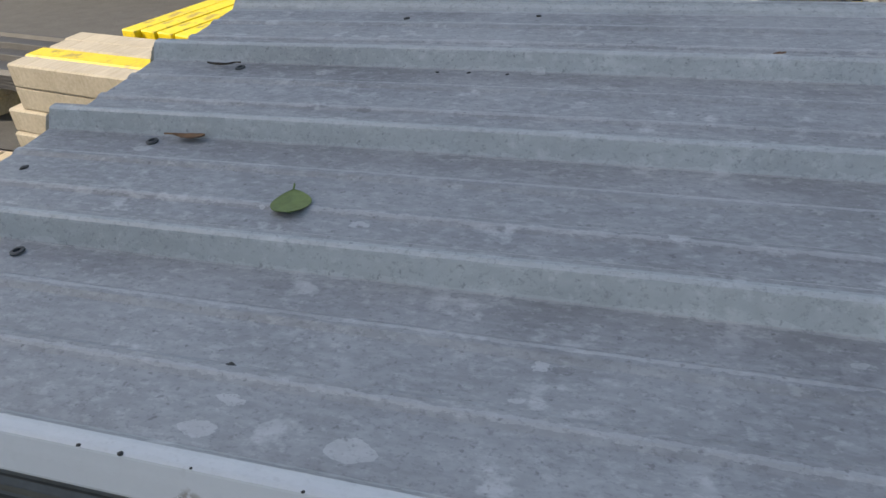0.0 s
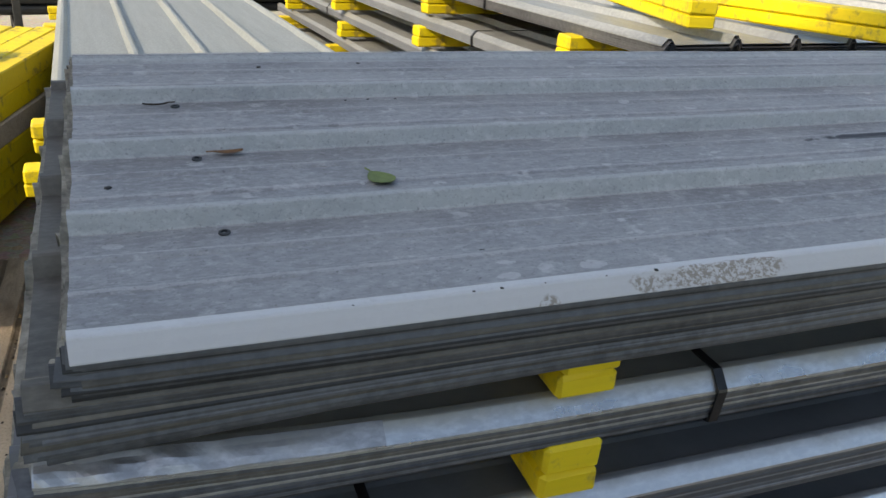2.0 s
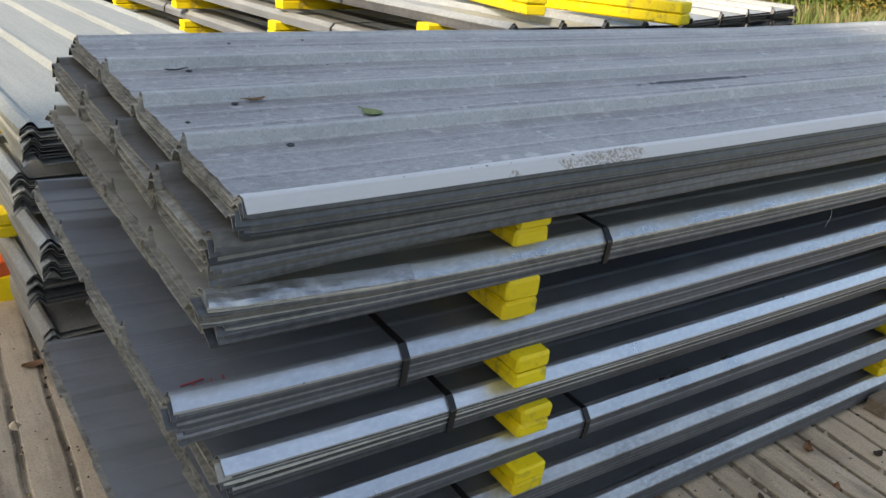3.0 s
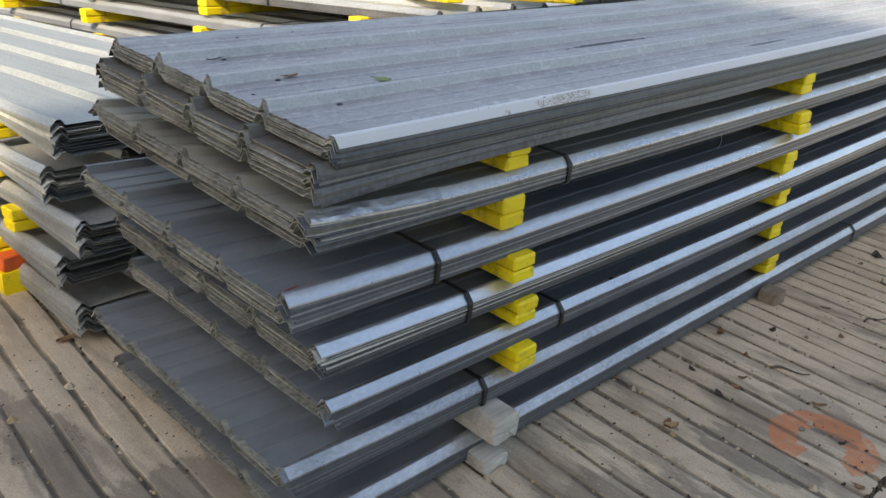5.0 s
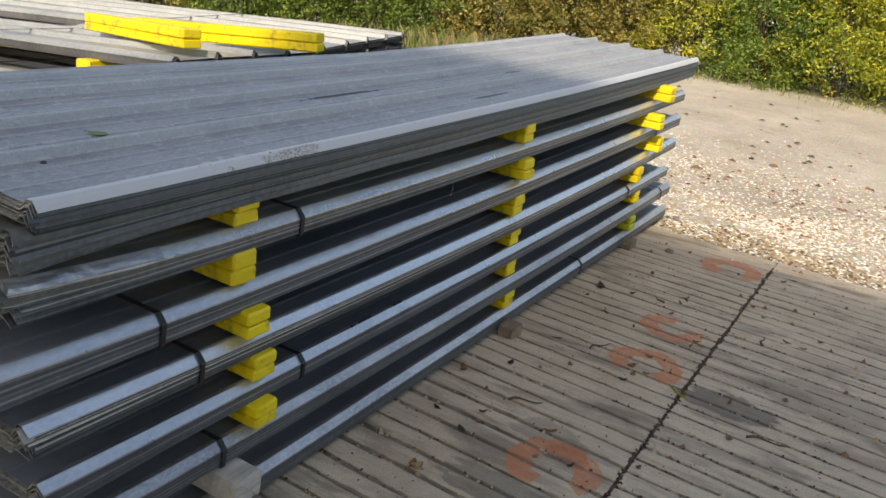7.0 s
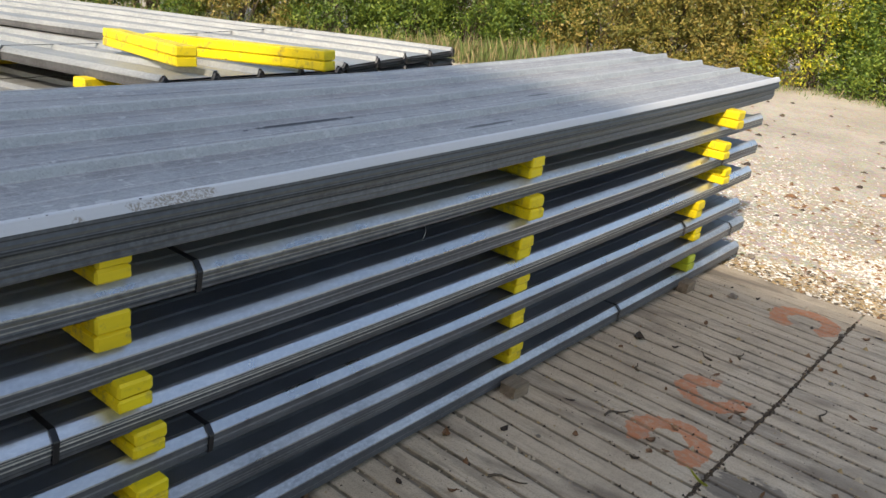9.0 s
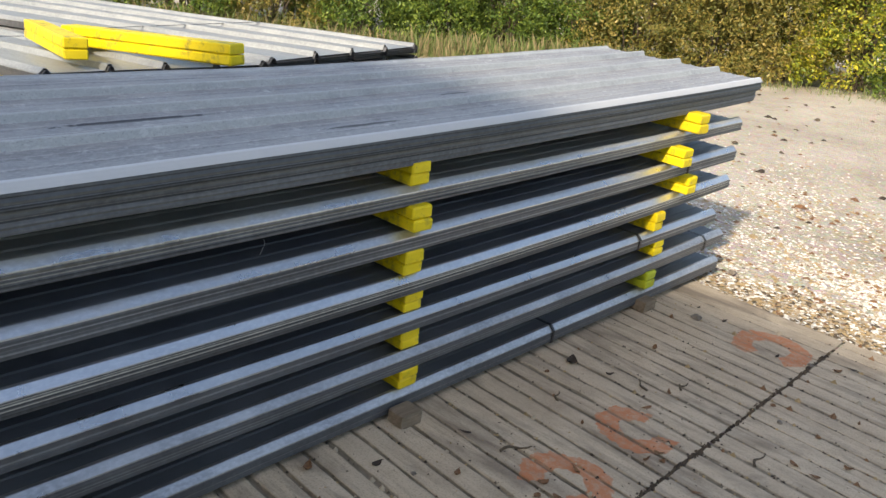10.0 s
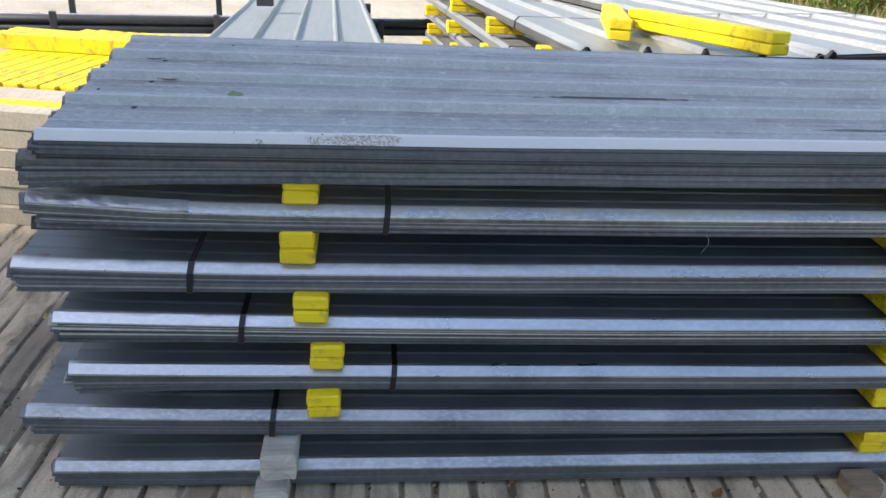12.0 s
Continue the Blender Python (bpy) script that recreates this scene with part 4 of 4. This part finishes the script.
for xa, ya, xb, yb in ((-0.050, 0.046, -0.006, 0.055), (-0.028, 0.050, -0.030, 0.018), (-0.012, 0.042, -0.016, 0.026), (0.006, 0.050, 0.002, 0.028), (0.002, 0.030, 0.034, 0.036), (0.029, 0.055, 0.025, 0.014)):
    d = Vector((xb - xa, yb - ya, 0))
    bm = box_bm(0, -0.0012, 0, d.length, 0.0012, 0.0024)
    ob = new("marker_stroke", bpy.data.meshes.new("marker_stroke"))
    bm.to_mesh(ob.data)
    bm.free()
    ob.data.materials.append(RED)
    ob.matrix_basis = pose(xa, ya + 0.02, third_top(xa) + 0.0012, 0, 3.0, math.degrees(math.atan2(d.y, d.x)))
    tagged(ob, "red marker stroke on the dull grey sheet", "writing", "red marker strokes")

# ---- litter on the concrete ----
def stone(x, y, size, label, material=STONE, group="stones on the slab"):
    bm = bmesh.new()
    bmesh.ops.create_icosphere(bm, subdivisions=2, radius=size)
    seed = LR.uniform(0, 50)
    for v in bm.verts:
        v.co *= 0.8 + 0.45 * noise.noise(v.co * (1.6 / size) + Vector((seed, 0, 0)))
        v.co.z = max(v.co.z * 0.62, -size * 0.3)
    ob = new("stone", bpy.data.meshes.new("stone"))
    bm.to_mesh(ob.data)
    bm.free()
    ob.data.materials.append(material)
    ob.matrix_basis = pose(x, y, size * 0.27, 0, 0, LR.uniform(0, 360))
    return tagged(ob, label, "stone", group)


for x, y, size in ((4.35, -0.295, 0.035), (5.2, -0.1, 0.03), (3.684, -1.028, 0.016), (4.352, -0.905, 0.018), (1.55, -0.62, 0.014), (2.2, -0.34, 0.012)):
    stone(x, y, size, "small dark stone lying on ribbed concrete")


def twig(x, y, length, turn, thick=0.006):
    verts, faces, n, k = [], [], 6, 7
    for i in range(k):
        u = i / (k - 1)
        r = thick * (1 - 0.6 * u)
        cy, cz = 0.012 * math.sin(u * 5), thick + 0.004 * math.sin(u * 7)
        verts += [((u - 0.5) * length, cy + r * math.cos(2 * math.pi * j / n), cz + r * math.sin(2 * math.pi * j / n)) for j in range(n)]
    for i in range(k - 1):
        for j in range(n):
            a, b = i * n + j, i * n + (j + 1) % n
            faces.append((a, b, b + n, a + n))
    faces += [tuple(range(n)), tuple((k - 1) * n + j for j in range(n))]
    ob = new("twig", pydata("twig", verts, faces))
    ob.data.materials.append(TWIG)
    ob.matrix_basis = pose(x, y, 0.0, 0, 0, turn)
    return tagged(ob, "dark broken twig lying on ribbed concrete", "twig", "twigs on the slab")


for x, y, length, turn in ((2.609, -0.462, 0.13, -20), (3.448, -0.50, 0.09, 60), (1.88, -0.42, 0.14, -55), (3.33, -1.09, 0.11, 10), (3.6, -0.62, 0.08, 15), (2.3, -1.3, 0.16, -70), (3.05, -0.33, 0.07, 40)):
    twig(x, y, length, turn)
GR = random.Random(77)
for k in range(46):
    x, y = GR.uniform(1.0, 4.5), GR.uniform(-1.35, -0.12)
    lay_leaf(x, y, GR.uniform(0.02, 0.05), GR.uniform(0.012, 0.028), GR.uniform(0.004, 0.010), GR.uniform(0, 360), GR.choice((BROWN_LEAF, DARK_LITTER, BROWN_LEAF)), "dry curled brown leaf on ribbed concrete", 0.003, 0.15)
lay_leaf(3.36, -0.186, 0.075, 0.05, 0.012, 30, DARK_LITTER, "large dark dead leaf on ribbed concrete", 0.003)
lay_leaf(-0.125, 1.36, 0.075, 0.035, 0.008, 10, BROWN_LEAF, "orange-brown dead leaf on ribbed concrete", 0.004)


def scatter(name, label, category, count, place, size, materials, flat=0.45, seed=1):
    """Many chips in one mesh: stones, leaf bits."""
    rng = random.Random(seed)
    verts, faces, slots = [], [], []
    for _ in range(count):
        x, y, z = place(rng)
        s = size * rng.uniform(0.45, 1.5)
        ang, tilt = rng.uniform(0, 6.28), rng.uniform(-0.3, 0.3)
        a = len(verts)
        c, d = math.cos(ang), math.sin(ang)
        for px, py, pz in ((-1, -0.3, 0), (-0.3, -0.75, 0), (0.9, -0.4, 0.15), (0.7, 0.55, 0), (-0.5, 0.6, 0.1), (0.05, 0.0, flat * 1.6)):
            px, py = px * s * rng.uniform(0.8, 1.2) * 0.5, py * s * rng.uniform(0.8, 1.2) * 0.5
            verts.append((x + c * px - d * py, y + d * px + c * py, z + pz * s * 0.5 + tilt * px * 0.4))
        slot = rng.randrange(len(materials))
        for j in range(5):
            faces.append((a + j, a + (j + 1) % 5, a + 5))
            slots.append(slot)
    data = pydata(name, verts, faces)
    for material in materials:
        data.materials.append(material)
    data.polygons.foreach_set("material_index", slots)
    return tagged(new(name, data), label, category, kind="stuff")


def gravel_place(rng):
    x = 4.84 + abs(rng.gauss(0, 1.7))
    y = rng.uniform(-3.2, 3.0)
    clump = noise.noise((x * 1.1, y * 1.1, 6.0))
    return (x, y + 0.35 * clump, -0.018) if clump > -0.12 or rng.random() < 0.5 else (4.84 + (x - 4.84) * 0.6, y, -0.018)


def verge_place(rng):
    y = rng.gauss(-0.8, 0.65)
    return 5.02 + 0.10 * noise.noise((y * 2.0, 0, 4)) + rng.gauss(0, 0.16), y, -0.010


def groove_place(rng):
    return rng.uniform(-1.4, 4.5), rng.uniform(-1.6, 1.9), -0.004


PALE_STONE = plain("pale_stone", (0.60, 0.55, 0.475), 0.85, 0.0, 0.25, 40, 0.4)
WHITE_STONE = plain("white_chipping", (0.78, 0.75, 0.69), 0.85, 0.0, 0.15, 40, 0.4)
TAN_STONE = plain("tan_stone", (0.42, 0.35, 0.26), 0.85, 0.0, 0.25, 40, 0.4)
STRAW = plain("dry_leaf_straw", (0.38, 0.27, 0.14), 0.8, 0.0, 0.35, 50)
scatter("gravel", "pale loose gravel and chippings on the yard", "gravel", 30000, gravel_place, 0.026, (PALE_STONE, WHITE_STONE, PALE_STONE, TAN_STONE, WHITE_STONE, STRAW), 0.26, seed=3)
scatter("leaf_litter", "drift of dry tan leaves along the slab edge", "leaf litter", 2600, verge_place, 0.030, (STRAW, TAN_STONE, STRAW, WHITE_STONE, TWIG), 0.22, 4)
scatter("yard_litter", "scattered dry leaves over the pale gravel", "leaf litter", 1600, gravel_place, 0.045, (STRAW, BROWN_LEAF), 0.3, 6)
def far_yard_place(rng):
    return rng.uniform(6.5, 14.0), rng.uniform(-4.0, 5.0), -0.014


scatter("yard_debris", "dark dead leaves and clods on the pale yard", "leaf litter", 150, far_yard_place, 0.085, (BROWN_LEAF, DARK_LITTER, TWIG), 0.3, 27)
scatter("soil_crumbs", "earth crumbs and leaf bits in concrete grooves", "soil", 7000, groove_place, 0.013, (DARK_LITTER, TWIG, STRAW, TAN_STONE), 0.6, 5)



def furrow_place(rng):
    gx, ya, yb = rng.choice(GROOVES)
    y = rng.uniform(max(ya, -1.7), min(yb, 2.3))
    return gx + 0.035 * (y + 0.3) + rng.gauss(0, 0.006), y, -0.006


scatter("groove_litter", "leaf scraps and grit caught in concrete grooves", "leaf litter", 5200, furrow_place, 0.013, (STRAW, DARK_LITTER, TWIG, TAN_STONE, DARK_LITTER), 0.7, 15)
scatter("groove_leaves", "curled pale leaf scraps in concrete grooves", "leaf litter", 420, furrow_place, 0.028, (STRAW, TAN_STONE, BROWN_LEAF), 0.8, 16)

# earth-filled joint between the slabs
def joint_place(rng):
    x = rng.uniform(0.5, 4.6)
    return x, -0.911 + 0.008 * noise.noise((x * 3, 0, 0)) + rng.gauss(0, 0.006), -0.006


scatter("joint_soil", "dark earth and moss filling the slab joint", "soil", 1000, joint_place, 0.018, (DARK_LITTER, TWIG), 0.8, 9)

# ---- hedge of bushes at the edge of the yard ----
LEAVES = (leafy("dark_green_leaves", [(0.25, (0.055, 0.10, 0.022)), (0.5, (0.12, 0.20, 0.035)), (0.75, (0.24, 0.31, 0.05))]),
          leafy("brown_green_leaves", [(0.25, (0.10, 0.12, 0.028)), (0.5, (0.24, 0.22, 0.055)), (0.75, (0.40, 0.30, 0.08))]),
          leafy("yellow_green_leaves", [(0.25, (0.11, 0.17, 0.022)), (0.5, (0.28, 0.33, 0.04)), (0.75, (0.60, 0.52, 0.05))]))


def bush_mesh(rng, high, wide, clumps, per):
    """Leaf clumps round a dome with gaps and an uneven outline, down to the ground."""
    verts, faces = [], []
    for _ in range(clumps):
        u = rng.random()
        ang = rng.uniform(0, 6.283)
        zc = high * (0.04 + 0.96 * rng.random() ** 0.9)
        reach = wide / 2 * math.sqrt(max(0.05, 1 - (zc / high) ** 2.4)) * (0.55 + 0.5 * math.sqrt(u)) * rng.uniform(0.8, 1.12)
        c = Vector((reach * math.cos(ang), reach * math.sin(ang), zc))
        size = rng.uniform(0.12, 0.30)
        for _ in range(per):
            p = c + Vector((rng.gauss(0, 1), rng.gauss(0, 1), rng.gauss(0, 0.8))) * size * 0.55
            if p.z < 0.02:
                continue
            long, broad = rng.uniform(0.045, 0.10), rng.uniform(0.022, 0.045)
            d = Vector((rng.gauss(0, 1), rng.gauss(0, 1), rng.gauss(-0.2, 0.8))).normalized()
            side = d.cross(Vector((rng.gauss(0, 1), rng.gauss(0, 1), rng.gauss(0, 1)))).normalized()
            a = len(verts)
            verts += [tuple(p - d * long / 2), tuple(p + side * broad / 2), tuple(p + d * long / 2), tuple(p - side * broad / 2)]
            faces.append((a, a + 1, a + 2, a + 3))
    return pydata("crown", verts, faces)


def limb_mesh(rng, high, wide):
    verts, faces, n = [], [], 5
    for _ in range(11):
        ang, out = rng.uniform(0, 6.283), rng.uniform(0.15, 0.42) * wide
        tall = high * rng.uniform(0.55, 0.92)
        base = Vector((rng.uniform(-0.15, 0.15), rng.uniform(-0.15, 0.15), -0.05))
        tip = Vector((out * math.cos(ang), out * math.sin(ang), tall))
        a = len(verts)
        for i in range(5):
            u = i / 4
            p = base.lerp(tip, u) + Vector((0, 0, 0.2 * math.sin(u * 3.1) * high * 0.3)) + Vector((rng.uniform(-1, 1), rng.uniform(-1, 1), 0)) * 0.05
            r = 0.028 * (1 - 0.85 * u)
            verts += [(p.x + r * math.cos(2 * math.pi * j / n), p.y + r * math.sin(2 * math.pi * j / n), p.z) for j in range(n)]
        for i in range(4):
            for j in range(n):
                q, w = a + i * n + j, a + i * n + (j + 1) % n
                faces.append((q, w, w + n, q + n))
    return pydata("trunk", verts, faces)


HR = random.Random(19)
KINDS = []
for tone, high, wide in ((0, 3.2, 2.6), (1, 2.9, 2.7), (2, 3.0, 2.6), (0, 2.4, 2.2), (2, 2.2, 2.1)):
    KINDS.append((tone, bush_mesh(HR, high, wide, 330, 75), limb_mesh(HR, high, wide)))
    KINDS[-1][1].materials.append(LEAVES[tone])
    KINDS[-1][2].materials.append(BARK)
BUSH_LABEL = ("dense dark green bush at the yard's edge", "browning green bush at the yard's edge", "yellowing autumn bush at the yard's edge")
HEDGE = ((17.6, -4.2, 2), (17.3, -2.6, 1), (17.2, -1.2, 2), (17.0, 0.2, 2), (16.9, 1.6, 3), (16.8, 3.0, 2), (16.7, 4.3, 1), (16.2, 5.6, 1), (15.5, 6.8, 1), (15.4, 8.3, 0), (14.6, 9.5, 0), (13.7, 10.6, 3), (12.5, 11.7, 0), (11.0, 12.8, 1), (9.4, 13.8, 0),
         (19.0, -3.3, 0), (19.0, -1.0, 1), (18.8, 1.0, 0), (18.7, 3.6, 2), (18.3, 5.6, 0), (17.5, 7.4, 2), (17.2, 9.6, 0), (16.0, 11.2, 1), (14.4, 12.8, 0), (12.6, 14.2, 0), (10.6, 15.4, 2), (7.5, 14.9, 0), (5.4, 15.8, 1))
for x, y, k in HEDGE:
    tone, crown, limbs = KINDS[k]
    ob = thing("bush", BUSH_LABEL[tone], "bush", pose(x, y, slope(y) - 0.05, 0, 0, HR.uniform(0, 360)) @ Matrix.Diagonal((1, 1, HR.uniform(0.9, 1.2), 1)), "bushes along the yard")
    part_of("crown", crown, None, ob)
    part_of("trunk", limbs, None, ob)


def grass(count, seed):
    """Dry grass blades along the foot of the hedge."""
    rng = random.Random(seed)
    verts, faces, slots = [], [], []
    line = [(h[0], h[1]) for h in HEDGE[:15]]
    for _ in range(count):
        i = rng.randrange(len(line) - 1)
        u = rng.random()
        if line[i][1] < 5 and rng.random() < 0.93:
            continue
        x = line[i][0] * (1 - u) + line[i + 1][0] * u - 1.25 + rng.gauss(0, 0.35)
        y = line[i][1] * (1 - u) + line[i + 1][1] * u - 0.45 + rng.gauss(0, 0.35)
        tall = rng.uniform(0.06, 0.48) * rng.uniform(0.5, 1.0) * (1.4 if y > 6 else 0.6)
        ang, lean = rng.uniform(0, 6.28), rng.uniform(0, 0.4) * tall
        a, z = len(verts), slope(y) - 0.03
        c, d, w = math.cos(ang), math.sin(ang), rng.uniform(0.004, 0.009)
        verts += [(x - d * w, y + c * w, z), (x + d * w, y - c * w, z), (x + c * lean * 0.4 + d * w * 0.6, y + d * lean * 0.4 - c * w * 0.6, z + tall * 0.6), (x + c * lean, y + d * lean, z + tall)]
        faces += [(a, a + 1, a + 2), (a, a + 2, a + 3)]
        s = 0 if rng.random() < (0.45 if y > 6 else 0.2) else 1
        slots += [s, s]
    data = pydata("grass", verts, faces)
    data.materials.append(plain("dry_grass", (0.27, 0.215, 0.11), 0.8))
    data.materials.append(plain("green_grass", (0.11, 0.15, 0.04), 0.7))
    data.polygons.foreach_set("material_index", slots)
    tagged(new("grass", data), "rough dry grass along the foot of bushes", "grass", kind="stuff")


grass(22000, 8)

marker = new("timber_block", bpy.data.meshes.new("timber_block"))
bm = box_bm(-0.05, -0.06, 0.0, 0.05, 0.06, 0.062, 0.006, 0.002, LR)
bm.to_mesh(marker.data)
bm.free()
marker.data.materials.append(ORANGE)
marker.matrix_basis = pose(-0.135, 1.895, 0.094, 0, 0, 12)
tagged(marker, "small orange-red painted timber block on the concrete", "block")

step = new("timber_block", PILE[0])
step.matrix_basis = pose(-0.135, 1.825, 0.0, 0, 0, 4) @ Matrix.Diagonal((1.0, 0.09, 1.0, 1))
tagged(step, "short yellow timber block on the concrete", "block")
lay_leaf(1.93, -0.10, 0.05, 0.03, 0.012, 40, BROWN_LEAF, "orange-brown dead leaf on ribbed concrete", 0.003, 0.15)
lay_leaf(1.20, -0.33, 0.045, 0.03, 0.012, 140, STRAW, "tan dead leaf on ribbed concrete", 0.003, 0.15)
lay_leaf(2.42, -0.90, 0.10, 0.008, 0.012, 60, leafy("fresh_leaf", [(0.2, (0.35, 0.40, 0.05)), (0.8, (0.45, 0.45, 0.07))]), "narrow yellow-green leaf on ribbed concrete", 0.003)
